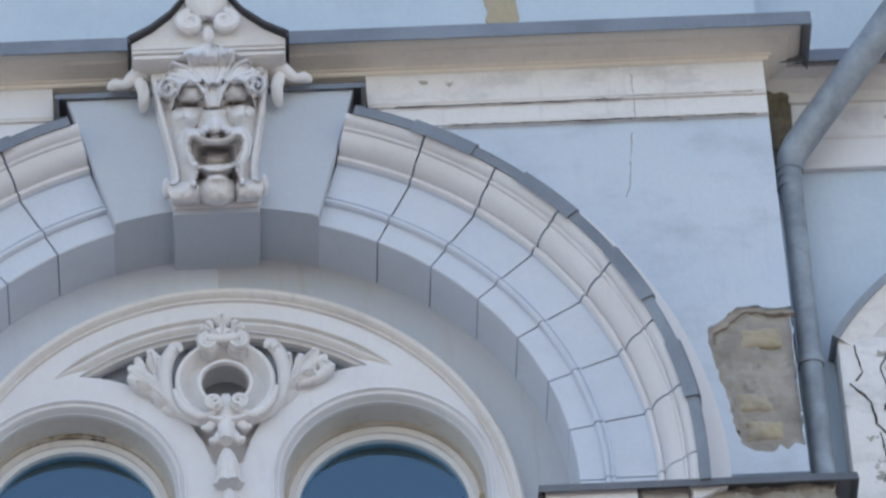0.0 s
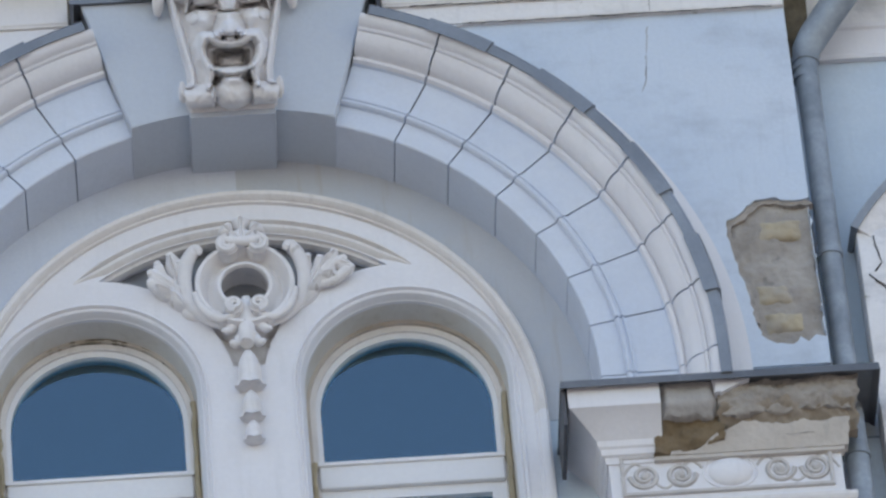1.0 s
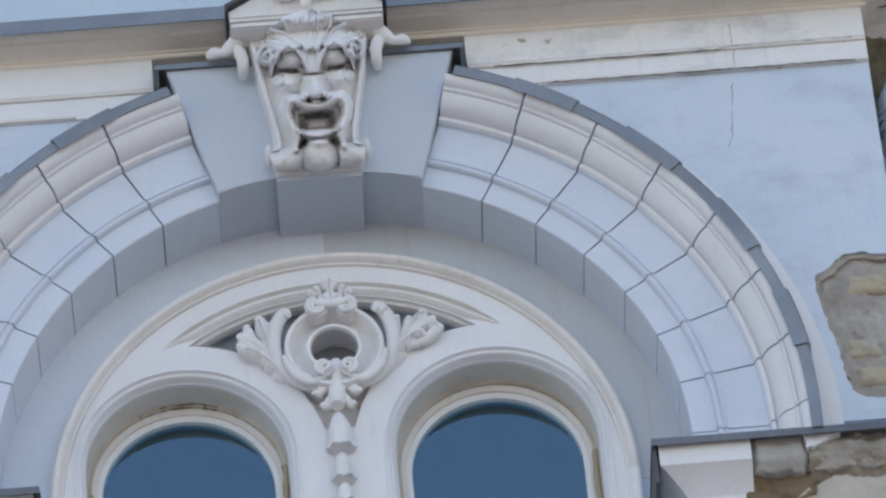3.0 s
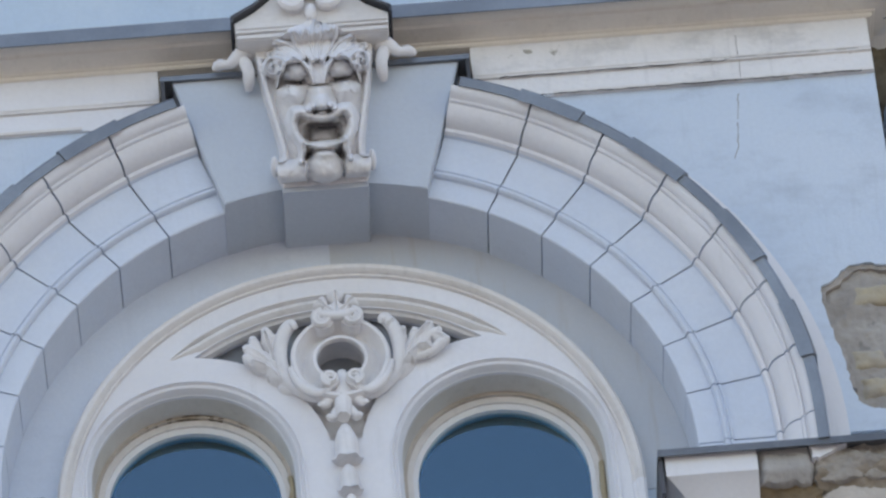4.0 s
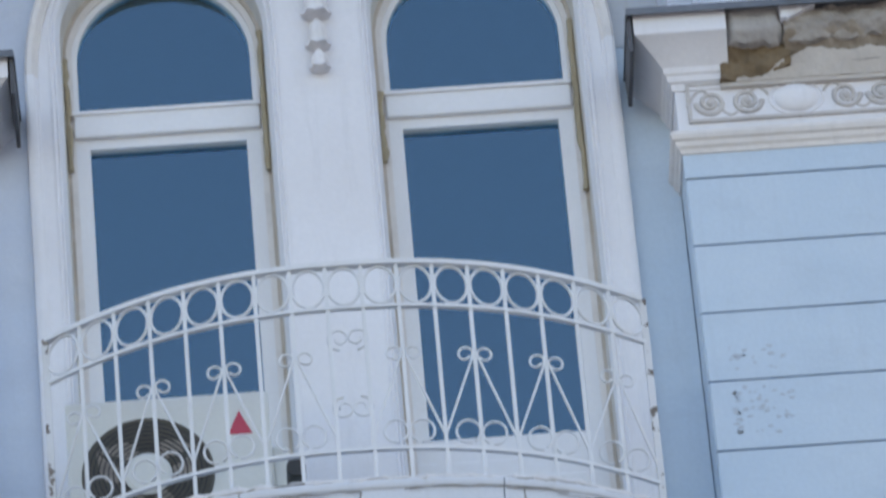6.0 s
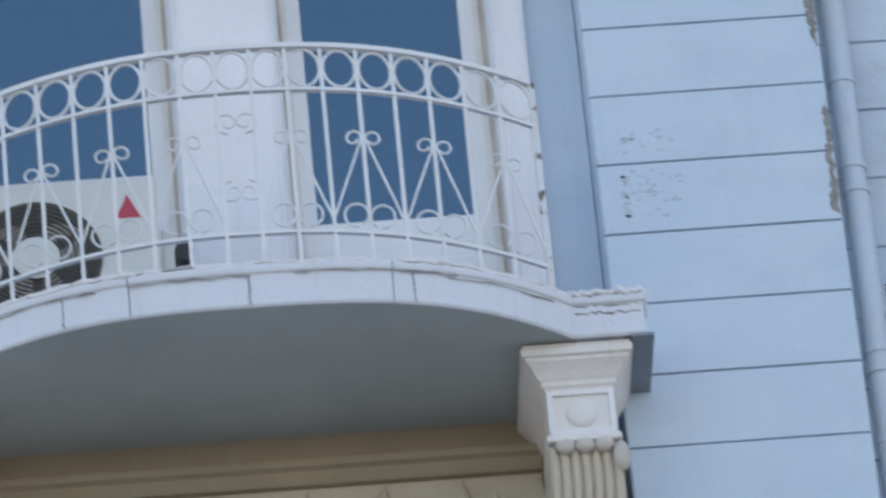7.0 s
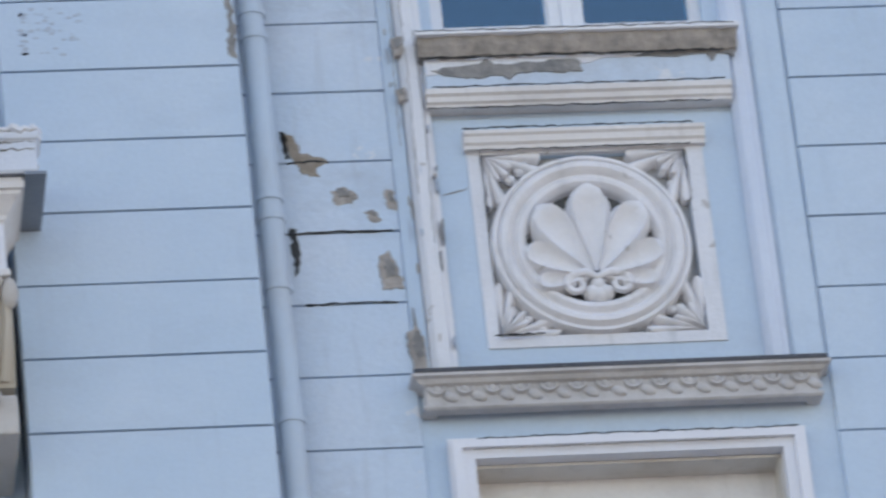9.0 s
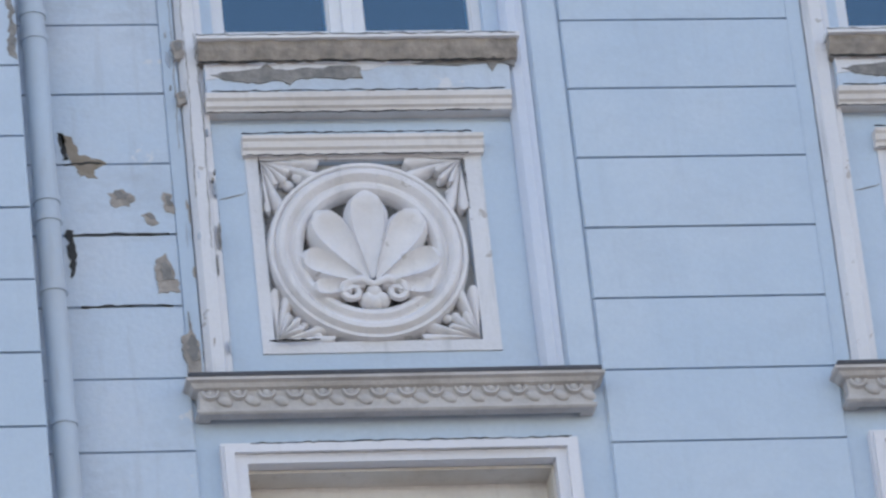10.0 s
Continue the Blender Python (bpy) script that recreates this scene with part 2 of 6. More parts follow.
def tube(bm, pts, r, n=8, closed=False):
    P = [Vector(p) for p in pts]
    rr = r if isinstance(r, (list, tuple)) else [r] * len(P)
    rows, side = [], None
    for i, p in enumerate(P):
        d = (P[min(i + 1, len(P) - 1)] - P[max(i - 1, 0)]).normalized()
        if side is None:
            side = d.orthogonal().normalized()
        side = (side - d * side.dot(d)).normalized()
        up = d.cross(side)
        rows.append([p + rr[i] * (math.cos(2 * math.pi * k / n) * side + math.sin(2 * math.pi * k / n) * up) for k in range(n)])
    return rows_to_skin(bm, rows)


def blob(bm, c, s, turn=0.0, u=12, v=8):
    """A rounded swelling; turn leans it in the facade's plane, in degrees."""
    m = Matrix.Translation(c) @ Matrix.Rotation(radians(turn), 4, "Y") @ Matrix.Diagonal((*s, 1))
    bmesh.ops.create_uvsphere(bm, u_segments=u, v_segments=v, radius=1.0, matrix=m)
    return bm


def leaf(bm, root, tip, width, y, bulge=0.03, curl=0.02, back=None):
    """A carved leaf: ribbed, pointed, its tip curling forward."""
    r, t = Vector(root), Vector(tip)
    d = t - r
    s = Vector((-d.y, d.x)).normalized()
    rows = []
    for i in range(9):
        k = i / 8
        w = width * (0.25 + 0.95 * math.sin(math.pi * min(1, k * 0.9 + 0.08)) ** 0.8) * (1 - 0.72 * k ** 4)
        c = r + d * k
        row = []
        for j in range(7):
            q = j / 3 - 1
            h = bulge * (1 - 0.85 * q * q) * (0.5 + 0.7 * k) + curl * k ** 3 - 0.010 * (abs(q) < 0.2)
            pp = c + s * (q * w / 2)
            row.append((pp.x, y - h, pp.y))
        yb = y + 0.01 if back is None else back
        row += [(row[-1][0], yb, row[-1][2]), (row[0][0], yb, row[0][2])]
        rows.append(row)
    return rows_to_skin(bm, rows)


def fan(bm, root, tip, spread, lobes, y, back, bulge=0.035, curl=0.03, neck=0.25):
    """A carved acanthus leaf: a fan of rounded lobes with grooves between, curling forward at its rim."""
    r_, d = Vector(root), Vector(tip) - Vector(root)
    ln, mid = d.length, math.atan2(d.x, d.y)
    n_, rows = 8 * lobes, []
    for i in range(12):
        k = i / 11
        row = []
        for j in range(n_ + 1):
            q = 2 * j / n_ - 1
            lobe = abs(math.sin(math.pi * lobes * j / n_))
            a_ = mid + radians(spread) * q * (neck + (1 - neck) * k ** 0.6)
            rad_ = ln * k * (1 - 0.22 * q * q) * (0.80 + 0.20 * lobe ** 0.6 if k > 0.5 else 0.9)
            h = bulge * math.sin(math.pi * (0.15 + 0.75 * k)) + curl * k ** 3 * lobe ** 0.5 - 0.022 * (1 - lobe ** 0.7) * min(1, 2 * k)
            row.append((r_.x + rad_ * math.sin(a_), y - h, r_.y + rad_ * math.cos(a_)))
        row += [(row[-1][0], back, row[-1][2]), (row[0][0], back, row[0][2])]
        rows.append(row)
    rim_ = rows[-1]
    rows.append([(p[0], back, p[2]) for p in rim_])
    return rows_to_skin(bm, rows)


def spiral(bm, c, y, r0, turns, start, hand=1, thick=0.012, n=36, shrink=0.2):
    pts = []
    for i in range(n):
        k = i / (n - 1)
        a = radians(start) + hand * k * turns * 2 * math.pi
        r = r0 * (1 - k * (1 - shrink))
        pts.append((c[0] + r * math.sin(a), y, c[1] + r * math.cos(a)))
    return tube(bm, pts, [thick * (1 - 0.4 * i / n) for i in range(n)], 6)


def ragged(pts, seed, step=0.03, jag=0.012):
    """A closed outline with broken edges."""
    rnd = random.Random(seed)
    out = []
    for (x0, z0), (x1, z1) in zip(pts, pts[1:] + pts[:1]):
        k = max(1, int(math.hypot(x1 - x0, z1 - z0) / step))
        for i in range(k):
            out.append((x0 + (x1 - x0) * i / k + (rnd.uniform(-jag, jag) if i else 0), z0 + (z1 - z0) * i / k + (rnd.uniform(-jag, jag) if i else 0)))
    return out


def lumps(x, z, size, seed):
    return noise.noise((x * size + seed, z * size, seed * 1.7)) + 0.5 * noise.noise((x * size * 2.3, z * size * 2.3 + seed, seed))


def rough_skin(bm, x0, x1, low_, high_, front, back, nx=36, nz=14, fray=0.014):
    """A broken surface: its face lies at front(x, z), between two edges that wander; its ends are frayed."""
    rows = []
    for i in range(nx + 1):
        k = i / nx
        x = x0 + (x1 - x0) * k
        zl, zh = low_(x), high_(x)
        row = []
        for j in range(nz + 1):
            z = zl + (zh - zl) * j / nz
            row.append((x + fray * (abs(2 * k - 1) ** 3) * lumps(7.0 + (k > 0.5), z, 26, 31), front(x, z), z))
        rows.append(row + [(row[-1][0], back, zh), (row[0][0], back, zl)])
    return rows_to_skin(bm, rows)


def step_up(a, b, x):
    k = min(1.0, max(0.0, (x - a) / (b - a)))
    return k * k * (3 - 2 * k)


def arc(cx, cz, r, a0, a1, n):
    return [(cx + r * math.sin(radians(a0 + (a1 - a0) * i / n)), cz + r * math.cos(radians(a0 + (a1 - a0) * i / n))) for i in range(n + 1)]


def crack(parent, pts, y, seed, w=0.0022):
    rr_ = random.Random(seed)
    line = []
    for (x0, z0), (x1, z1) in zip(pts, pts[1:]):
        n_ = max(2, int(math.hypot(x1 - x0, z1 - z0) / 0.02))
        line += [(x0 + (x1 - x0) * i_ / n_ + rr_.uniform(-0.003, 0.003), y, z0 + (z1 - z0) * i_ / n_ + rr_.uniform(-0.003, 0.003)) for i_ in range(n_)]
    b_ = B()
    tube(b_, line, [w * rr_.uniform(0.5, 1.4) for _ in line], 5)
    part("crack", b_, DARK if w > 0.002 else GRIME, parent)


XC, PL, PR = 2.13, 1.276, 2.121         # corner of the projecting bay; the pilaster's edges
YB, YS, YG = 0.27, 0.21, 0.42           # back of the arched recess, the side walls, the window panes
GZ, GH = -0.776, 0.287                  # first joint of the banded courses and their height
XW, ZW = 0.578, 0.195                   # axis and springing of the twin windows

# ---- ground and the mass of the house ----
bm = B()
box(bm, -3000, 3000, -3000, 3000, -A - 0.4, -A)
wall_piece("ground", bm, PAVE, "grey paved street in front of the house", "street")


def wall_with_holes(name, x0, x1, z0, z1, y0, y1, holes, mat, label):
    """A wall as blocks round its rectangular openings (x0, x1, z0, z1)."""
    m = B()
    xs = sorted({x0, x1, *[h[0] for h in holes], *[h[1] for h in holes]})
    for a, b in zip(xs, xs[1:]):
        cuts = sorted((h[2], h[3]) for h in holes if h[0] <= a + 1e-6 and h[1] >= b - 1e-6)
        z = z0
        for c0, c1 in cuts + [(z1, z1)]:
            if c0 > z + 1e-6:
                box(m, a, b, y0, y1, z, c0)
            z = c1
    bmesh.ops.remove_doubles(m, verts=m.verts[:], dist=1e-5)
    return wall_piece(name, m, mat, label, "wall")


wall_with_holes("wall_recess", -PL, PL, -A, 1.6, YB, 0.75,
                            [(*sorted((s * a_, s * b_)), -2.3, t_) for s in (-1, 1) for a_, b_, t_ in ((XW - 0.40, XW + 0.25, 0.60), (XW + 0.25, XW + 0.33, 0.52), (XW + 0.33, XW + 0.40, 0.43))] + [(-0.55, 0.55, 0.29, 0.915)], BLUE, "pale blue wall at the back of the arched recess")
for s, nm in ((-1, "wall_pier_west"), (1, "wall_pier_east")):
    m = B()
    box(m, *sorted((s * (PL + 0.004), s * (XC - 0.03))), 0.0225, 0.75, -A, -0.002)
    wall_piece(nm, m, BLUE, "pale blue pier of the projecting bay", "wall")
m = B()
box(m, -XC + 0.04, XC - 0.04, 0.045, 0.75, 1.28, 2.06)
for s in (-1, 1):
    pts = [(s * 1.3, 0.0)] + [(s * x, z) for x, z in arc(0, 0, 1.3, 90, 8, 24)][1:] + [(s * 0.18, 1.30), (s * (XC - 0.04), 1.30), (s * (XC - 0.04), 0.0)]
    prism(m, pts, 0.045, 0.75)
wall_piece("wall_spandrel", m, MASONRY, "bared brick and mortar masonry behind fallen plaster", "wall")
m = B()
box(m, -XC + 0.02, XC, 0.04, 0.75, 2.062, 6.0)
box(m, XC + 0.002, 12, YS + 0.02, 0.75, 2.602, 6.0)
wall_piece("wall_upper", m, BLUE, "pale blue upper wall above the cornice", "wall")
# side wall with its bays
BAY, PITCH = 3.345, 2.305
holes = []
for i in range(3):
    c = BAY + i * PITCH
    holes += [(c - 0.49, c + 0.50, -1.745, 0.35), (c - 0.52, c + 0.575, -6.2, -3.415), (c - 0.374, c + 0.364, -2.941, -2.206)]
wall_with_holes("wall_side", XC - 0.04, 12, -A, 2.6, YS + 0.016, 0.80, holes, BLUE, "pale blue recessed side wall of the house")
m = B()
box(m, -12, -XC + 0.04, YS, 0.8, -A, 6.0)
wall_piece("wall_side_west", m, BLUE, "pale blue recessed wall beyond the bay", "wall")
# unseen walls and roof, added so that the front stays out of the sun
m = B()
box(m, -12, 12, 0.75, 0.95, 2.6, 6.0)
box(m, -12, 12, 9.0, 9.3, -A, 6.0)
box(m, -12.3, -12, 0.2, 9.3, -A, 6.0)
box(m, 12, 12.3, 0.2, 9.3, -A, 6.0)
wall_piece("wall_rear", m, BLUE, "unseen pale blue outer walls added to block the sun", "wall")
m = B()
box(m, -12.6, 12.6, -0.1, 9.6, 6.0, 6.3)
wall_piece("roof", m, ROOFING, "unseen red-brown roof added to block the sun", "roof")
# added room box, coloured dark to stand for unlit rooms
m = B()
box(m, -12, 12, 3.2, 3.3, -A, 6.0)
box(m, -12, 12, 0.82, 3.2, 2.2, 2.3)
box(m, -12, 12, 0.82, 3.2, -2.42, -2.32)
wall_piece("wall_inner", m, ROOM, "inner walls and floors behind the windows, coloured dark for dim rooms", "wall")

# ---- plaster of the spandrels; a piece has broken off at the corner ----
bite = [(2.126, 0.755), (2.05, 0.748), (1.985, 0.765), (1.925, 0.758), (1.865, 0.70), (1.812, 0.672), (1.805, 0.60), (1.822, 0.51), (1.835, 0.42), (1.86, 0.33),
        (1.872, 0.22), (1.888, 0.14), (1.94, 0.10), (2.0, 0.092), (2.03, 0.125), (2.06, 0.10), (2.09, 0.13), (2.126, 0.118)]
for s, nm in ((1, "plaster_east"), (-1, "plaster_west")):
    pts = [(1.70, 0.0)] + arc(0, 0, 1.70, 90, 20, 30)[1:] + [(0.55, 1.66), (XC, 1.66)]
    if s > 0:
        pts += [(XC, 0.755)] + ragged(bite, 4, 0.02, 0.006)[:-1] + [(XC, 0.115), (XC, 0.0)]
    else:
        pts += [(XC, 0.0)]
    m = B()
    prism(m, [(s * x, z) for x, z in pts], 0.0, 0.045)
    wall_piece(nm, m, BLUE_STAINED, "pale blue stained plaster beside the arch", "plaster")
m = B()
box(m, XC - 0.045, XC, 0.046, YS + 0.01, 0.77, 1.95)
box(m, XC - 0.045, XC - 0.03, 0.05, YS + 0.01, 0.0, 0.768)
wall_piece("plaster_return", m, BLUE, "pale blue plaster on the bay's side", "plaster")
patch = thing("broken_plaster", (1.97, 0.04, 0.1), "bared ochre bricks and grey mortar where plaster fell off", "masonry")
m = B()
rough_skin(m, 1.79, 2.127, lambda x: 0.004, lambda x: 0.775, lambda x, z: 0.030 + 0.012 * lumps(x, z, 7, 3) + 0.007 * lumps(x, z, 24, 5) + 0.003 * lumps(x, z, 60, 6), 0.06, 50, 90)
part("mortar_bed", m, MASONRY, patch, smooth=60)
for r_, (bx0, bx1, bz0, bz1) in enumerate([(1.895, 2.087, 0.585, 0.675), (1.885, 2.03, 0.295, 0.385), (1.91, 2.06, 0.165, 0.255)]):
    m = B()
    cx_, cz_, hx_, hz_ = 0.5 * (bx0 + bx1), 0.5 * (bz0 + bz1), 0.5 * (bx1 - bx0), 0.5 * (bz1 - bz0)
    rough_skin(m, bx0, bx1, lambda x: bz0, lambda x: bz1, lambda x, z: 0.016 + 0.022 * max(abs(x - cx_) / hx_, abs(z - cz_) / hz_) ** 4 + 0.013 * lumps(x, z, 15, 9 + r_) + 0.004 * lumps(x, z, 50, 3), 0.06, 24, 12)
    part("brick", m, BRICK, patch, smooth=60)
# frayed rim of the plaster
m = B()
prism(m, ragged([(x - 0.012, z) for x, z in bite[:11]] + [(x + 0.018, z - 0.02) for x, z in bite[10::-1]], 5, 0.02, 0.005), 0.012, 0.05)
part("plaster_rim", m, SCAR, patch)

# ---- the arch: seven moulded blocks a side, sheet over the hood ----
arch = thing("arch", (0, 0, 0), "moulded white and pale blue stone arch over twin windows", "arch")
TH0, DT = 17.7, 10.33
VPROF = [(1.28, YB), (1.28, 0.004), (1.284, 0.0), (1.374, 0.0), (1.376, -0.016), (1.382, -0.024), (1.390, -0.024), (1.394, -0.014), (1.400, -0.012), (1.404, -0.020), (1.410, -0.020), (1.413, -0.008),
         (1.566, -0.008), (1.568, -0.022), (1.575, -0.038), (1.586, -0.042), (1.590, -0.030), (1.595, -0.030), (1.600, -0.054), (1.612, -0.080), (1.632, -0.100), (1.656, -0.110), (1.658, -0.122), (1.666, -0.128),
         (1.672, -0.120), (1.675, -0.134), (1.684, -0.148), (1.696, -0.156), (1.706, -0.158), (1.706, 0.0), (1.72, 0.03), (1.72, YB)]
m = B()
for s in (-1, 1):
    ring(m, 0, 0, s * 17.6, s * 89.9, [(1.318, YB - 0.004), (1.318, 0.02), (1.38, 0.02), (1.42, 0.004), (1.58, 0.004), (1.66, -0.10), (1.70, 0.04), (1.70, YB - 0.004)], 40)
part("joint_bed", m, JOINT_HOLLOW, arch, "dark grimy mortar in the joints")
for s in (-1, 1):
    for k in range(7):
        a0, a1 = TH0 + k * DT + (0.14 if k else -0.35), TH0 + (k + 1) * DT - 0.14
        m = B()
        ring(m, 0, 0, s * a0, s * min(a1, 90), VPROF, 6)
        ob = part("voussoir", m, PALE, arch, smooth=28)
        ob.data.materials.append(WHITE)
        for f in ob.data.polygons:                  # the mouldings are left white
            r_ = math.hypot(f.center.x, f.center.z)
            f.material_index = 1 if r_ > 1.567 and f.center.y < -0.004 else 0
    for k in range(9):
        a0 = TH0 + 0.6 + k * 7.9
        e_ = 0.010 * (k % 2)
        m = B()
        ring(m, 0, 0, s * a0, s * min(a0 + 8.5, 91), [(1.702 - e_, -0.168 - e_), (1.736 + e_, -0.172 - e_), (1.748 + e_, -0.165), (1.76 + e_, 0.0), (1.75, 0.0), (1.735, -0.155), (1.704, -0.160)], 4)
        part("hood_flashing", m, ZINC, arch, "weathered grey sheet over the hood")
for s in (-1, 1):
    m = B()
    rows_to_skin(m, [[(s * r_, y_, z) for r_, y_ in VPROF] for z in (-0.13, -0.002)])
    ob = part("foot_block", m, PALE, arch, smooth=28)
    ob.data.materials.append(WHITE)
    for f in ob.data.polygons:
        f.material_index = 1 if abs(f.center.x) > 1.567 and f.center.y < -0.004 else 0
    m = B()
    rows_to_skin(m, [[(s * r_, y_, z) for r_, y_ in ((1.704, -0.169), (1.738, -0.173), (1.748, -0.165), (1.76, 0.0), (1.75, 0.0), (1.704, -0.160))] for z in (-0.13, 0.03)])
    part("hood_flashing", m, ZINC, arch, "weathered grey sheet over the hood")
    m = B()
    prism(m, [(s * x, z) for x, z in [(1.755, -0.13)] + arc(0, 0, 1.755, 90, 24, 24) + arc(0, 0, 1.84, 22, 90, 24) + [(1.84, -0.13)]], -0.008, 0.02)
    part("hood_border", m, WHITE, arch, "pale repainted band round the hood")

key = thing("keystone", (0, -0.12, 1.24), "blue-grey keystone with dark sheet cap", "keystone")
m = B()
pts = [(-0.55, 1.818), (0.55, 1.818)] + arc(0, 0, 1.277, 17.5, -17.5, 14)
prism(m, pts, -0.062, YB - 0.002)
bmesh.ops.bevel(m, geom=[e for e in m.edges if abs(e.verts[0].co.y + 0.062) < 1e-4 and abs(e.verts[1].co.y + 0.062) < 1e-4], offset=0.006, segments=1, affect="EDGES")
part("body", m, GREYKEY, key)
m = B()
box(m, -0.592, 0.592, -0.074, 0.04, 1.820, 1.832)
box(m, -0.592, 0.592, -0.080, -0.072, 1.810, 1.832)
part("cap_flashing", m, ZINC, key, "grey sheet cap")
for s in (-1, 1):
    m = B()
    box(m, *sorted((s * 0.576, s * 0.590)), -0.078, 0.03, 1.715, 1.819)
    part("side_flap", m, ZINC_DARK, key, "dark sheet flap")

# ---- the carved mask on its console ----
def bump_at(x, y, cx, cy, sx, sy, h):
    return h * math.exp(-((x - cx) / sx) ** 2 - ((y - cy) / sy) ** 2)


def ball_at(x, y, cx, cy, sx, sy, h):
    return h * math.sqrt(max(0.0, 1 - ((x - cx) / sx) ** 2 - ((y - cy) / sy) ** 2))


def step_of(a, b, x):
    k = min(1.0, max(0.0, (x - a) / (b - a)))
    return k * k * (3 - 2 * k)


def along(X, Y, path, widths):
    """How far inside a tapering strand a point lies: 1 on its middle line, 0 at its edge and beyond."""
    best = 0.0
    for (x0, y0), (x1, y1), w0, w1 in zip(path, path[1:], widths, widths[1:]):
        dx_, dy_ = x1 - x0, y1 - y0
        t_ = min(1.0, max(0.0, ((X - x0) * dx_ + (Y - y0) * dy_) / (dx_ * dx_ + dy_ * dy_)))
        w_ = w0 + (w1 - w0) * t_
        q = 1 - (((X - x0 - t_ * dx_) ** 2 + (Y - y0 - t_ * dy_) ** 2) / (w_ * w_))
        best = max(best, q)
    return math.sqrt(best) if best > 0 else 0.0


MOUSTACHE = [(0, 492), (45, 482), (82, 460), (112, 462), (130, 498), (124, 545), (100, 588), (92, 622), (104, 672)]
LOCKS = [[(0, 235), (4, 150), (12, 84)], [(34, 225), (66, 150), (84, 98)], [(-30, 225), (-66, 165), (-88, 122)], [(60, 230), (112, 188), (156, 160)], [(-56, 230), (-112, 190), (-168, 158)],
         [(84, 238), (150, 222), (205, 196)], [(-80, 238), (-140, 226), (-190, 206)], [(20, 240), (44, 175), (50, 130)], [(-18, 240), (-38, 175), (-40, 120)]]


def relief(X, Y, hw):
    """Relief of the mask over its console, in metres; X, Y run over a design sheet about 550 by 720."""
    x = X - 8
    a = abs(x)
    k = (780 - Y) / 560
    h = 0.030 + 0.05 * k + 0.030 * math.exp(-((abs(X) - hw + 26) / 13) ** 4) * (Y > 215) * (Y < 668)
    h += 0.066 * math.exp(-(a / 150) ** 6 - ((Y - 430) / 230) ** 6)
    # brow and forehead in one plate that arches over the eyes
    edge = 238 + 92 * min(1.6, abs((a - 98) / 68)) ** 2.2
    plate = (1 - step_of(edge - 7, edge + 7, Y)) * (1 - step_of(168, 186, a)) * step_of(95, 150, Y + 0.25 * a) * (Y < 352)
    h += 0.044 * plate + 0.014 * math.exp(-((Y - edge + 13) / 9) ** 2) * (a > 22) * (a < 172)
    h += 0.020 * plate * math.exp(-((a - 30) / 10) ** 2) * step_of(215, 260, Y)
    # lids, eyes and cheeks
    h += ball_at(a, Y, 98, 280, 64, 48, 0.062)
    h -= bump_at(a, Y + 0.14 * (a - 90), 92, 334, 36, 13, 0.085)
    h += ball_at(a, Y, 86, 335, 14, 10, 0.040) - bump_at(a, Y, 86, 336, 5, 5, 0.022) + 0.022 * math.exp(-((Y - 348 + 0.06 * (a - 90)) / 6) ** 2) * (1 - step_of(30, 46, abs(a - 92)))
    h += bump_at(a, Y, 112, 384, 44, 38, 0.060) + ball_at(a, Y, 152, 372, 26, 30, 0.025)
    h -= 0.016 * math.exp(-((a - 62 - 0.4 * (Y - 400)) / 9) ** 2) * step_of(355, 385, Y) * (1 - step_of(430, 455, Y))
    # nose
    h += 0.062 * math.exp(-(a / 34) ** 2) * step_of(352, 368, Y) * (1 - step_of(446, 474, Y))
    h += ball_at(x, Y, 2, 436, 46, 44, 0.078) + ball_at(a, Y, 46, 448, 22, 20, 0.055) - bump_at(a, Y, 26, 470, 12, 8, 0.045)
    h -= 0.018 * math.exp(-((Y - 352) / 5) ** 2) * (1 - step_of(36, 52, a))
    # mouth, tongue, lips, moustache
    cave = math.exp(-(a / 74) ** 8 - ((Y - 550 - 0.0012 * a * a) / 40) ** 8)
    h = h * (1 - 0.92 * cave) + 0.078 * cave * math.exp(-(a / 54) ** 6 - ((Y - 564) / 27) ** 4)
    h += 0.085 * along(a, Y, MOUSTACHE, [22, 23, 25, 28, 28, 25, 21, 18, 11])
    h += 0.055 * along(a, Y, [(0, 606), (45, 604), (84, 590)], [19, 18, 14])
    h -= bump_at(a, Y, 62, 642, 16, 14, 0.050)
    h += 0.045 * math.exp(-(a / 60) ** 4 - ((Y - 636) / 22) ** 2)
    # chin, and the roll on which the head rests
    h += ball_at(x, Y, -4, 700, 88, 66, 0.095)
    h += 0.070 * math.sqrt(max(0.0, 1 - ((Y - 704) / 48) ** 2)) * step_of(74, 86, a)
    # hair: plumes that rise from the brow, curls at the temples
    lock = 0.0
    for path in LOCKS:
        q = along(x, Y, path, [16, 34, 18])
        lock = max(lock, q)
    h += 0.046 * lock - 0.008 * (lock > 0.95)
    if Y < 175:
        h += 0.075 * (1 - step_of(110, 175, Y))
    d = math.hypot(a - 184, Y - 262)
    if d < 50:
        h += 0.075 * math.sqrt(1 - (d / 50) ** 2) + 0.016 * math.sin(math.atan2(Y - 262, a - 184) + d / 4.6)
    return h + 0.0035 * noise.noise((X / 18, Y / 18, 0.3))


mask_bm = B()
NU, NV = 150, 210
grid = []
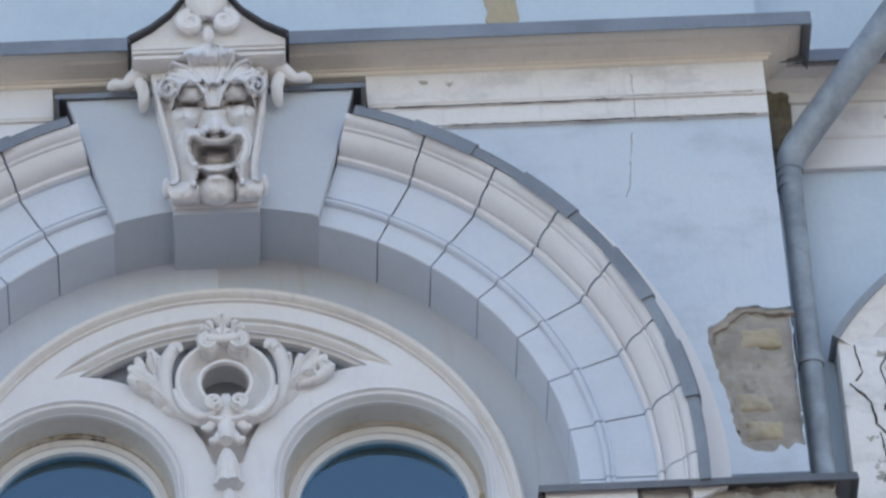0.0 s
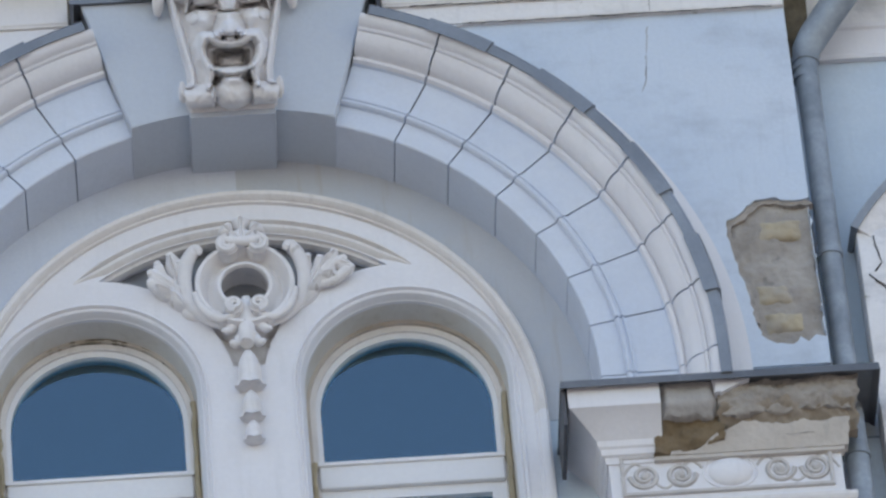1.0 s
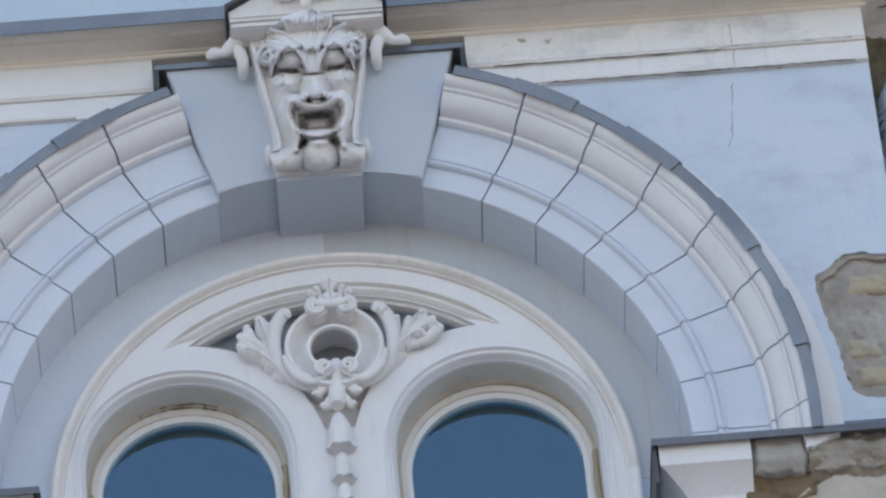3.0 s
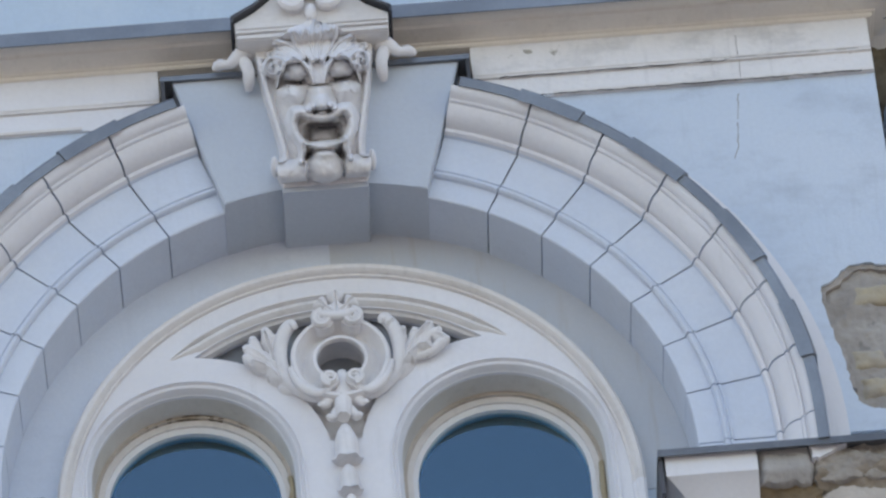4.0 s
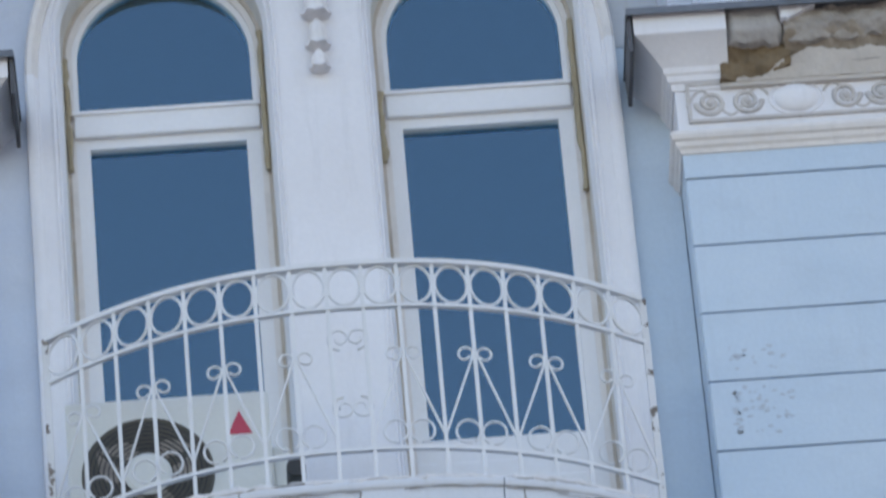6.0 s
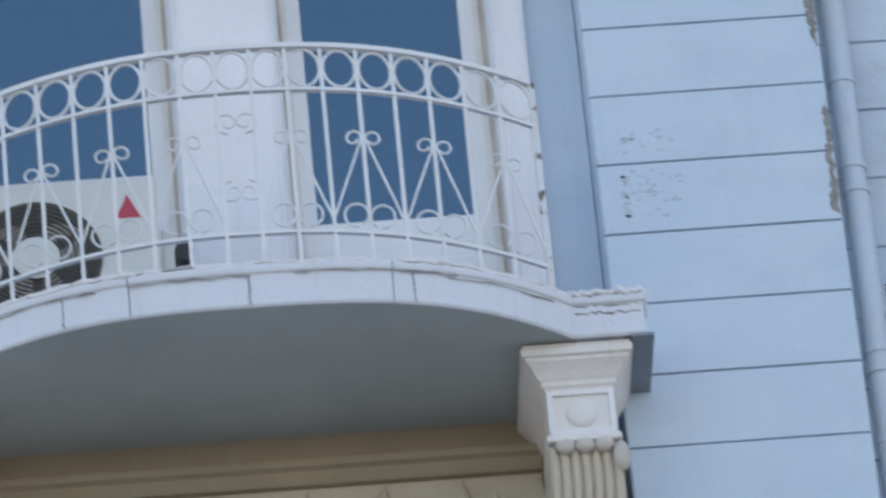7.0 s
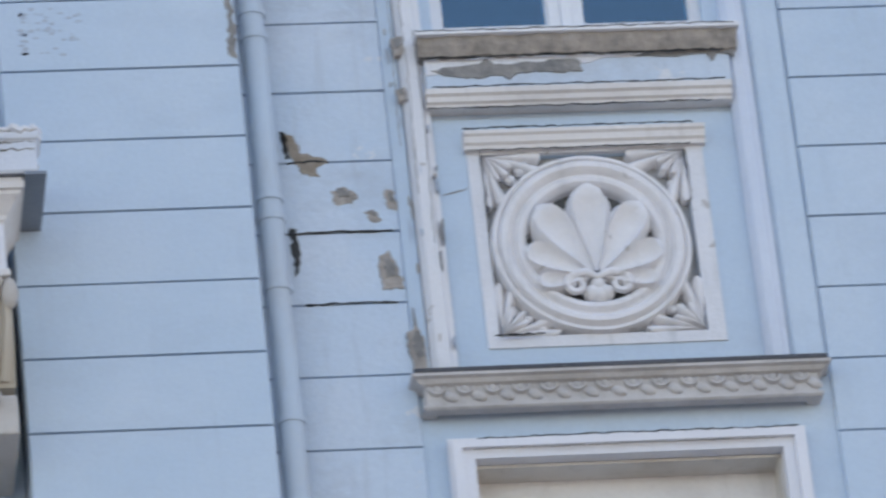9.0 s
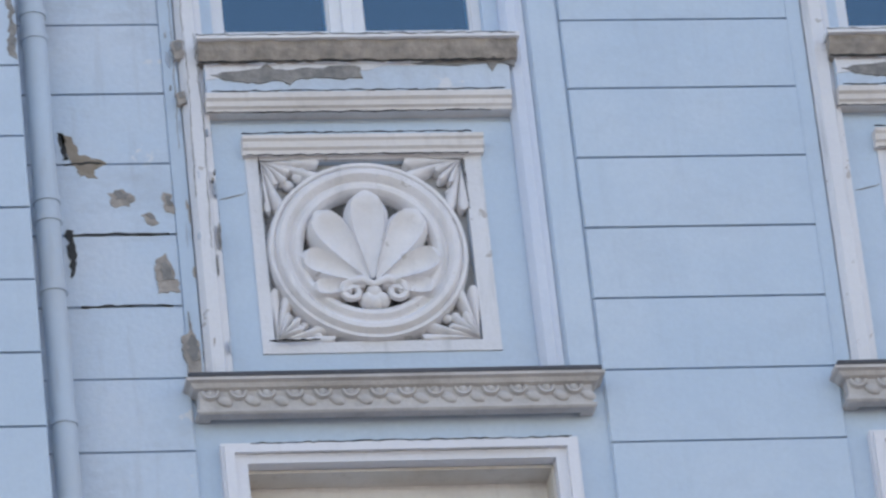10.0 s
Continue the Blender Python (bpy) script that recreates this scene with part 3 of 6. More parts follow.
for j in range(NV + 1):
    Y = 785 - 713 * j / NV
    hw = float(np.interp(Y, [72, 84, 100, 120, 150, 166, 180, 220, 400, 600, 655, 668, 700, 785], [14, 40, 100, 118, 172, 190, 256, 258, 228, 186, 184, 206, 206, 180]))
    row = []
    for i in range(NU + 1):
        X = hw * (2 * i / NU - 1)
        h = max(0.0, relief(X, Y, hw)) * (1 - step_of(0.95, 1.0, abs(X) / hw)) * (1 - 0.8 * step_of(770, 785, Y))
        h *= 1.12
        row.append(mask_bm.verts.new((X / 1109, -0.058 - h, 1.268 + (780 - Y) / 893 - 0.74 * h)))
    grid.append(row)
for a, b in zip(grid, grid[1:]):
    for i in range(NU):
        mask_bm.faces.new((a[i], a[i + 1], b[i + 1], b[i]))
rim = grid[0] + [r[-1] for r in grid[1:]] + grid[-1][-2::-1] + [r[0] for r in grid[-2:0:-1]]
back_v = [mask_bm.verts.new((q.co.x, -0.05, q.co.z)) for q in rim]
for i in range(len(rim)):
    j = (i + 1) % len(rim)
    mask_bm.faces.new((rim[i], rim[j], back_v[j], back_v[i]))
for s in (-1, 1):                                                                  # scrolled wings beside the brow
    tube(mask_bm, [(s * 0.225, -0.10, 1.868), (s * 0.255, -0.13, 1.872), (s * 0.285, -0.14, 1.858), (s * 0.305, -0.14, 1.835), (s * 0.322, -0.135, 1.823), (s * 0.340, -0.13, 1.828), (s * 0.356, -0.125, 1.834),
                   (s * 0.372, -0.12, 1.830), (s * 0.388, -0.115, 1.820)], [0.016, 0.026, 0.030, 0.026, 0.020, 0.018, 0.023, 0.021, 0.008], 14)
    tube(mask_bm, [(s * 0.300, -0.11, 1.855), (s * 0.278, -0.135, 1.845), (s * 0.262, -0.14, 1.815), (s * 0.254, -0.138, 1.785), (s * 0.253, -0.13, 1.76), (s * 0.255, -0.115, 1.742), (s * 0.258, -0.085, 1.732)],
         [0.012, 0.022, 0.025, 0.024, 0.023, 0.021, 0.014], 14)
    blob(mask_bm, (s * 0.184, -0.125, 1.325), (0.016, 0.045, 0.040))
tagged(part("carved_mask", mask_bm, STUCCO, None, smooth=50), "white cast stucco grotesque mask with open mouth on a console", "sculpture")
m = B()
prism(m, [(-0.166, 1.285), (0.166, 1.285), (0.160, 1.232), (-0.160, 1.232)], -0.085, YB - 0.003)
part("console_block", m, GREYKEY, key)

# ---- cornice, frieze and the little gable above the mask ----
cornice = thing("cornice", (0, 0, 1.9), "cream moulded cornice under a grey sheet gutter edge", "cornice")
PLAN = [(-XC, 0.30), (-XC, 0.0), (XC, 0.0), (XC, YS + 0.02)]
# mouldings: the street's warm bounce is part of their colour
m = B()
moulding(m, PLAN, [(-0.04, 1.914), (0.016, 1.914), (0.022, 1.920), (0.022, 1.929), (0.030, 1.932), (0.034, 1.938), (0.052, 1.942), (0.070, 1.950), (0.100, 1.956), (0.106, 1.966), (0.126, 1.970), (0.148, 1.984), (0.155, 1.998), (-0.04, 2.02)])
part("mouldings", m, CORNICE, cornice, smooth=30)
m = B()
moulding(m, PLAN, [(0.150, 2.000), (0.178, 1.952), (0.184, 1.952), (0.182, 2.015), (-0.06, 2.10), (-0.06, 2.09), (0.15, 2.008)])
part("gutter_flashing", m, ZINC, cornice, "grey weathered sheet edge")
frieze = thing("frieze", (0, 0, 1.75), "white painted frieze band with stained mouldings", "frieze")
for x0, x1 in ((-XC, -0.60), (0.60, XC)):
    m = B()
    box(m, x0, x1, -0.010, 0.044, 1.654, 1.916)
    part("band", m, WHITE_WORN if x0 > 0 else WHITE, frieze)
    for zz, hh, dd in ((1.752, 0.009, 0.022), (1.764, 0.006, 0.017), (1.773, 0.006, 0.014), (1.656, 0.010, 0.020), (1.669, 0.005, 0.014)):
        m = B()
        box(m, x0 if zz > 1.7 else x0 * (1 if x0 < 0 else 1.5), x1 if zz > 1.7 or x1 > 0 else x1 * 1.5, -dd, 0.03, zz, zz + hh, 0.003)
        part("bead", m, CREAM, frieze)
gable = thing("gable", (0, -0.1, 1.86), "small cream gable with carved shell and dark sheet edge", "gable")
out = [(-0.305, 1.95), (-0.22, 2.00), (-0.14, 2.07), (-0.09, 2.14), (-0.05, 2.20), (0.05, 2.20), (0.09, 2.14), (0.14, 2.07), (0.22, 2.00), (0.305, 1.95)]
m = B()
prism(m, [(-0.285, 1.86), (0.285, 1.86)] + [(x * 0.965, z - 0.004) for x, z in out[::-1]], -0.225, 0.06)
part("field", m, CREAM, gable)
for d, z0, z1, wd in ((0.238, 1.862, 1.880, 0.288), (0.246, 1.884, 1.894, 0.292), (0.234, 1.912, 1.920, 0.288)):
    m = B()
    box(m, -wd, wd, -d, 0.02, z0, z1, 0.004)
    part("fillet", m, CREAM, gable)
m = B()
rows_to_skin(m, [[(x, -0.255, z), (x, -0.255, z + 0.014), (x, 0.06, z + 0.014), (x, 0.06, z)] for x, z in out])
for s in (-1, 1):
    box(m, *sorted((s * 0.298, s * 0.308)), -0.255, 0.02, 1.932, 1.962)
part("edge_flashing", m, ZINC_DARK, gable, "dark sheet edge")
for i in range(5):
    a = -34 + 17 * i
    m = B()
    leaf(m, (0, 2.04), (0.11 * math.sin(radians(a)), 2.05 + 0.20 * math.cos(radians(a))), 0.09, -0.25, 0.05, 0.02)
    part("shell_leaf", m, STUCCO, gable, "dusty white carved leaf", smooth=50)
for s in (-1, 1):
    m = B()
    spiral(m, (s * 0.066, 2.015), -0.262, 0.046, 1.5, 0, s, 0.020, 26)
    blob(m, (s * 0.066, -0.235, 2.015), (0.045, 0.03, 0.042))
    part("volute", m, STUCCO, gable, "dusty white volute", smooth=50)
m = B()
blob(m, (0, -0.235, 1.965), (0.024, 0.03, 0.04))
part("drop", m, STUCCO, gable, smooth=50)
bare = thing("bared_patch", (1.15, 0.04, 2.2), "ochre bared patch on the upper wall", "masonry")
m = B()
prism(m, ragged([(1.09, 2.15), (1.20, 2.15), (1.215, 2.40), (1.08, 2.40)], 8, 0.03, 0.01), 0.035, 0.06)
part("bared_stone", m, BRICK, bare)

# ---- tympanum ----
tymp = thing("tympanum", (0, YB, 0), "white painted tympanum slab round twin arched windows", "tympanum")
RW = 0.402                                # radius of the window openings


def lunette(r_big, r_small, zb):
    """The sunk field between the big arc and the two window arcs."""
    best = None
    for i in range(2000):
        t = radians(20 + 40 * i / 2000)
        d = abs(math.hypot(r_big * math.sin(t) - XW, r_big * math.cos(t) - ZW) - r_small)
        if best is None or d < best[0]:
            best = (d, t)
    t = best[1]
    tip = (r_big * math.sin(t), r_big * math.cos(t))
    a1 = math.degrees(math.atan2(tip[0] - XW, tip[1] - ZW))
    a0 = -math.degrees(math.acos((zb - ZW) / r_small))
    top = arc(0, 0, r_big, math.degrees(t), -math.degrees(t), 30)
    left = [(-x, z) for x, z in arc(XW, ZW, r_small, a1, a0, 20)][1:]
    right = arc(XW, ZW, r_small, a0, a1, 20)[:-1]
    return top + left + right, math.degrees(t), a1, a0


lun, lt, la1, la0 = lunette(0.905, 0.53, 0.30)
YT = 0.225
# slab in three strips so that every outline stays simple: outside the windows, between them, and the arch head cut by the sunk field
m = B()
for s in (-1, 1):
    prism(m, [(s * 1.08, -2.3), (s * 1.08, 0.0)] + [(s * x, z) for x, z in arc(0, 0, 1.08, 90, 0, 30)][1:] + [(0, 0.905)]
          + [(s * x, z) for x, z in arc(0, 0, 0.905, 0, lt, 16)][1:] + [(s * x, z) for x, z in arc(XW, ZW, 0.53, la1, la1 + 0.001, 1)][1:]
          + [(s * XW + s * 0.02, ZW + RW)] + [(s * x, z) for x, z in arc(XW, ZW, RW, 0, 90, 16)] + [(s * (XW + RW), -2.3)], YT, YB + 0.06)
    prism(m, [(s * (XW + 0.02), ZW + RW)] + [(s * x, z) for x, z in arc(XW, ZW, 0.53, la1, la0, 24)] + [(s * x, 0.30) for x in (0.0,)]
          + [(0.0, -2.3), (s * (XW - RW), -2.3)] + [(s * x, z) for x, z in arc(XW, ZW, RW, -90, 0, 16)], YT, YB + 0.06)
bmesh.ops.remove_doubles(m, verts=m.verts[:], dist=1e-5)
part("slab", m, WHITE, tymp)
# sunk field: the recess's shade is put into the grey
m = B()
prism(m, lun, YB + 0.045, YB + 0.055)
part("sunk_field", m, SUNK_SHADE, tymp, "sunk field greyed for its shade")
# the east band is greyed for dirt and shade, the west one paler
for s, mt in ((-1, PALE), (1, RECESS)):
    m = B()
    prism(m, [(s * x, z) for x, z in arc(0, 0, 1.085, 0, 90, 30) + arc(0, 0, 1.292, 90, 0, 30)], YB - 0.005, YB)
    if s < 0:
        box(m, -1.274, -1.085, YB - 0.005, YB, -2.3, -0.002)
    part("recess_band", m, mt, tymp, "dirty white paint greyed for shade at the back of the recess" if s > 0 else "pale blue-white back of the recess")
m = B()
ROLL = [(1.040, YT + 0.002), (1.043, YT - 0.014), (1.050, YT - 0.016), (1.054, YT - 0.030), (1.064, YT - 0.040), (1.080, YT - 0.040), (1.090, YT - 0.026), (1.095, YB), (1.045, YB)]
ring(m, 0, 0, -90, 90, ROLL, 60)
part("outer_roll", m, CREAM, tymp, smooth=30)
for s in (-1, 1):
    m = B()
    rows_to_skin(m, [[(s * r_, y_ if y_ > YT else YT + k_ * (y_ - YT), z) for r_, y_ in ROLL] for z, k_ in ((-2.3, 0.15), (-0.35, 0.15), (0.0, 1.0))])
    part("outer_roll", m, WHITE, tymp, smooth=30)
m = B()
FM = [(0.968, YT + 0.004), (0.965, YT - 0.014), (0.956, YT - 0.020), (0.951, YT - 0.010), (0.948, YT + 0.001), (0.943, YT + 0.001), (0.940, YT - 0.014), (0.926, YT - 0.018), (0.912, YT - 0.006), (0.900, YT + 0.016), (0.892, YT + 0.02), (0.888, YB), (0.968, YB)]
rows = []
for i in range(49):
    a = (lt + 6.0) * (i / 24 - 1)
    k = min(1.0, max(0.02, (lt + 6.0 - abs(a)) / 9.0))
    rows.append([((0.962 + (r_ - 0.962) * k) * math.sin(radians(a)), YT + 0.003 + (y_ - YT - 0.003) * (k if y_ < YT + 0.003 else 1), (0.962 + (r_ - 0.962) * k) * math.cos(radians(a))) for r_, y_ in FM])
rows_to_skin(m, rows)
part("field_moulding", m, CREAM, tymp, smooth=30)
RV = [(0.377, YT + 0.045), (0.373, YG - 0.03), (0.373, YG + 0.05), (0.41, YG + 0.05), (0.41, YT + 0.045)]
WM = [(0.422, YT + 0.004), (0.420, YT - 0.010), (0.413, YT - 0.014), (0.408, YT - 0.006), (0.406, YT + 0.003), (0.402, YT + 0.003), (0.399, YT - 0.004), (0.393, YT - 0.001), (0.386, YT + 0.014), (0.382, YT + 0.028),
      (0.379, YT + 0.030), (0.377, YT + 0.05), (0.377, YB + 0.03), (0.422, YB)]
for s in (-1, 1):
    m = B()
    ring(m, s * XW, ZW, -90, 90, WM, 36)
    for q in (-1, 1):
        rows_to_skin(m, [[(s * XW + q * r_, y_ if y_ > YT else YT + k_ * (y_ - YT), z) for r_, y_ in WM] for z, k_ in ((-2.3, 0.25), (-0.3, 0.3), (ZW, 1.0))])
    part("window_moulding", m, WHITE, tymp, smooth=30)
    m = B()
    ring(m, s * XW, ZW, -90, 90, RV, 36)
    for q in (-1, 1):
        rows_to_skin(m, [[(s * XW + q * r_, y_, z) for r_, y_ in RV] for z in (-2.3, ZW)])
    part("reveal", m, REVEAL, tymp, "brown-stained reveal", smooth=30)

# ---- carved cartouche with its drop ----
def smooth_line(pts, n):
    """A line through (x, z) points, rounded between them."""
    P = [Vector(pts[0])] + [Vector(p) for p in pts] + [Vector(pts[-1])]
    out_ = []
    for i in range(n + 1):
        t = i / n * (len(pts) - 1)
        k = min(int(t), len(pts) - 2)
        f = t - k
        p0, p1, p2, p3 = P[k:k + 4]
        out_.append(0.5 * (2 * p1 + (p2 - p0) * f + (2 * p0 - 5 * p1 + 4 * p2 - p3) * f * f + (3 * p1 - p0 - 3 * p2 + p3) * f ** 3))
    return out_


def acanthus(bm, spine, width, lobes, y, back, rise=0.04, tip=0.03):
    """A carved leaf along a bent spine: lobes down both edges, a groove to each notch, a sunk midrib, the tip curling forward."""
    n_ = 9 * lobes
    line = smooth_line(spine, n_)
    rows = []
    for i, p in enumerate(line):
        k = i / n_
        d = (line[min(i + 1, n_)] - line[max(i - 1, 0)]).normalized()
        side_ = Vector((-d.y, d.x))
        lobe = abs(math.sin(math.pi * (lobes * k + 0.02))) ** 0.55
        env = math.sin(math.pi * min(1.0, 0.10 + 0.78 * k)) ** 0.75
        w = width / 2 * env * (0.30 + 0.70 * lobe)
        row = []
        for j in range(9):
            q = j / 4 - 1
            h = rise * (0.45 + 0.55 * env) * (1 - 0.85 * q * q) + tip * k ** 2.5 + 0.010 * abs(q) * lobe - 0.014 * (1 - lobe) * abs(q) - 0.012 * (j == 4)
            c = p + side_ * (q * w) + d * (abs(q) ** 1.5 * 0.30 * w)
            row.append((c.x, y - h, c.y))
        rows.append(row + [(row[-1][0], back, row[-1][2]), (row[0][0], back, row[0][2])])
    return rows_to_skin(bm, rows)


def strap(bm, spine, radii, y0, y1, n=30):
    line = smooth_line(spine, n)
    rad_ = [float(np.interp(i / n * (len(radii) - 1), range(len(radii)), radii)) for i in range(n + 1)]
    return tube(bm, [(p.x, y0 + (y1 - y0) * (i / n) ** 2, p.y) for i, p in enumerate(line)], rad_, 10)


cart = thing("cartouche", (0, YT, 0.66), "dusty white carved cartouche with leaves and hanging husks", "ornament")
CX, CZ = 0.004, 0.632
YK = YB + 0.045
m = B()
ring(m, CX, CZ, 0, 360, [(0.104, YK), (0.102, 0.215), (0.088, 0.190), (0.087, 0.176), (0.092, 0.166), (0.102, 0.166), (0.110, 0.180), (0.124, 0.214), (0.142, 0.222), (0.156, 0.204), (0.163, 0.168), (0.170, 0.152),
                         (0.182, 0.150), (0.188, 0.162), (0.190, YK)], 56)
part("ring", m, STUCCO, cart, smooth=50)
for s in (-1, 1):
    for dx_, dz_, r_ in ((0.056, 0.168, 0.036), (0.046, -0.108, 0.030)):
        m = B()
        spiral(m, (CX + s * dx_, CZ + dz_), 0.138, r_, 1.7, 0 if dz_ > 0 else 180, s if dz_ > 0 else -s, 0.013, 34)
        ring(m, CX + s * dx_, CZ + dz_, 0, 360, [(0.0, 0.142), (r_ + 0.006, 0.150), (r_ + 0.008, 0.20), (0.0, 0.20)], 20)
        part("volute", m, STUCCO, cart, smooth=50)
    m = B()
    strap(m, [(CX + s * 0.045, CZ - 0.140), (CX + s * 0.105, CZ - 0.158), (CX + s * 0.165, CZ - 0.105), (CX + s * 0.19, CZ - 0.03)], (0.012, 0.017, 0.017, 0.010), 0.160, 0.165)
    part("stem", m, STUCCO, cart, smooth=60)
    m = B()
    strap(m, [(CX + s * 0.02, CZ - 0.155), (CX + s * 0.115, CZ - 0.150), (CX + s * 0.195, CZ - 0.075), (CX + s * 0.222, CZ + 0.03), (CX + s * 0.212, CZ + 0.12), (CX + s * 0.178, CZ + 0.168), (CX + s * 0.160, CZ + 0.150)],
          (0.010, 0.018, 0.022, 0.026, 0.028, 0.024, 0.012), 0.205, 0.155)
    part("curled_band", m, STUCCO, cart, smooth=60)
LEAVES = (([(-0.07, 0.505), (-0.17, 0.55), (-0.245, 0.635), (-0.345, 0.715)], 0.15, 4), ([(-0.15, 0.53), (-0.225, 0.61), (-0.252, 0.70), (-0.272, 0.785)], 0.085, 3),
          ([(-0.13, 0.51), (-0.22, 0.565), (-0.27, 0.62), (-0.33, 0.65)], 0.075, 3), ([(0.07, 0.505), (0.18, 0.55), (0.27, 0.65), (0.345, 0.715), (0.405, 0.695)], 0.11, 4),
          ([(0.16, 0.53), (0.245, 0.63), (0.29, 0.71), (0.35, 0.765)], 0.075, 3), ([(0.15, 0.525), (0.235, 0.60), (0.29, 0.66), (0.335, 0.665)], 0.07, 3), ([(0.17, 0.55), (0.225, 0.63), (0.24, 0.70), (0.25, 0.75)], 0.06, 2))
for k_, (spine, wd_, lb_) in enumerate(LEAVES):
    m = B()
    acanthus(m, spine, wd_ * 0.72, lb_, 0.238 - 0.006 * (k_ % 3), YK, 0.046, 0.04)
    part("acanthus_leaf", m, STUCCO, cart, smooth=60)
for k_, (root_, tip_, r_) in enumerate((((-0.225, 0.61), (-0.348, 0.722), 0.024), ((-0.215, 0.60), (-0.350, 0.682), 0.022), ((-0.20, 0.575), (-0.325, 0.642), 0.020), ((-0.24, 0.64), (-0.318, 0.762), 0.022),
                                        ((-0.235, 0.65), (-0.272, 0.795), 0.024), ((-0.225, 0.64), (-0.238, 0.765), 0.019), ((0.25, 0.63), (0.408, 0.700), 0.023), ((0.25, 0.64), (0.385, 0.738), 0.021),
                                        ((0.245, 0.65), (0.348, 0.772), 0.024), ((0.23, 0.61), (0.345, 0.668), 0.019), ((0.235, 0.65), (0.292, 0.748), 0.020), ((0.225, 0.65), (0.25, 0.758), 0.018))):
    m = B()
    r0_, t0_ = Vector(root_), Vector(tip_)
    d_ = t0_ - r0_
    n_ = Vector((-d_.y, d_.x)) * (0.10 if k_ % 2 else -0.10)
    strap(m, [r0_, r0_ + d_ * 0.5 + n_, r0_ + d_ * 0.88 + n_ * 0.4, t0_], (r_ * 0.55, r_ * 0.95, r_, r_ * 0.55), 0.205, 0.175, 14)
    part("leaf_lobe", m, STUCCO, cart, smooth=60)
for a_ in (-52, 0, 52):
    m = B()
    acanthus(m, [(CX, CZ + 0.185), (CX + 0.05 * math.sin(radians(a_)), CZ + 0.20 + 0.045 * math.cos(radians(a_))), (CX + 0.088 * math.sin(radians(a_)), CZ + 0.195 + 0.098 * math.cos(radians(a_)))], 0.072, 2, 0.172, YK, 0.03, 0.02)
    part("crest_leaf", m, STUCCO, cart, smooth=60)
m = B()
strap(m, [(CX - 0.07, CZ + 0.195), (CX - 0.03, CZ + 0.178), (CX + 0.03, CZ + 0.178), (CX + 0.07, CZ + 0.195)], (0.012, 0.020, 0.020, 0.012), 0.140, 0.140)
part("crest_roll", m, STUCCO, cart, smooth=50)
m = B()
prism(m, [(CX - 0.14, CZ - 0.135), (CX + 0.14, CZ - 0.135), (CX + 0.03, CZ - 0.385), (CX - 0.03, CZ - 0.385)], YB + 0.020, YK)
part("drop_ground", m, STUCCO, cart)
m = B()
strap(m, [(CX, CZ - 0.05), (CX, CZ - 0.12), (CX - 0.004, CZ - 0.20), (CX - 0.008, CZ - 0.272)], (0.018, 0.030, 0.034, 0.026), 0.190, 0.165)
part("drop_leaf", m, STUCCO, cart, smooth=60)
for s in (-1, 1):
    for path_, rad_ in (([(0.0, -0.10), (0.045, -0.125), (0.085, -0.158), (0.112, -0.150)], (0.018, 0.024, 0.020, 0.009)), ([(0.0, -0.12), (0.035, -0.155), (0.068, -0.196), (0.088, -0.200)], (0.016, 0.022, 0.019, 0.009)),
                        ([(0.0, -0.19), (0.022, -0.225), (0.045, -0.258), (0.062, -0.256)], (0.018, 0.022, 0.019, 0.009))):
        m = B()
        strap(m, [(CX - 0.004 + s * px, CZ + pz) for px, pz in path_], rad_, 0.195, 0.170, 12)
        part("leaf_lobe", m, STUCCO, cart, smooth=60)
for z0, z1, r_ in ((0.345, 0.185, 0.048), (0.165, 0.045, 0.040), (0.03, -0.055, 0.034)):
    m = B()
    rows = []
    for i in range(13):
        k = i / 12
        rk = r_ * float(np.interp(k, (0, 0.1, 0.3, 0.55, 0.8, 0.92, 1.0), (0.22, 0.46, 0.74, 0.86, 0.84, 1.0, 1.15)))
        rows.append([(-0.002 + rk * (1 + 0.10 * math.cos(6 * a_) * k) * math.cos(a_), 0.195 - 0.85 * rk * math.sin(a_), z0 + (z1 - z0) * k + 0.005 * k ** 4 * math.cos(6 * a_)) for a_ in [2 * math.pi * q / 24 for q in range(24)]])
    rows_to_skin(m, rows)
    part("husk", m, STUCCO, cart, smooth=60)


# ---- the twin windows ----
def arched_loop(r, zc, foot, n=24):
    return [(-r, foot)] + [(x, z) for x, z in arc(0, zc, r, -90, 90, n)] + [(r, foot)]


def frame_between(bm, outer, inner, y0, y1, dx=0.0):
    """A frame between two outlines with equal numbers of points."""
    k = len(outer)
    for (a, b) in ((outer, inner),):
        vo0 = [bm.verts.new((x + dx, y0, z)) for x, z in a]
        vi0 = [bm.verts.new((x + dx, y0, z)) for x, z in b]
        vo1 = [bm.verts.new((x + dx, y1, z)) for x, z in a]
        vi1 = [bm.verts.new((x + dx, y1, z)) for x, z in b]
    for i in range(k):
        j = (i + 1) % k
        bm.faces.new((vo0[i], vo0[j], vi0[j], vi0[i]))
        bm.faces.new((vo1[i], vo1[j], vi1[j], vi1[i]))
        bm.faces.new((vo0[i], vo0[j], vo1[j], vo1[i]))
        bm.faces.new((vi0[i], vi0[j], vi1[j], vi1[i]))
    return bm


def pane(name_, outline, y, parent, dx=0.0):
    b_ = B()
    prism(b_, [(x + dx, z) for x, z in outline], y, y + 0.006)
    ob = part(name_, b_, GLASS, parent)
    ob.visible_shadow = False
    return ob


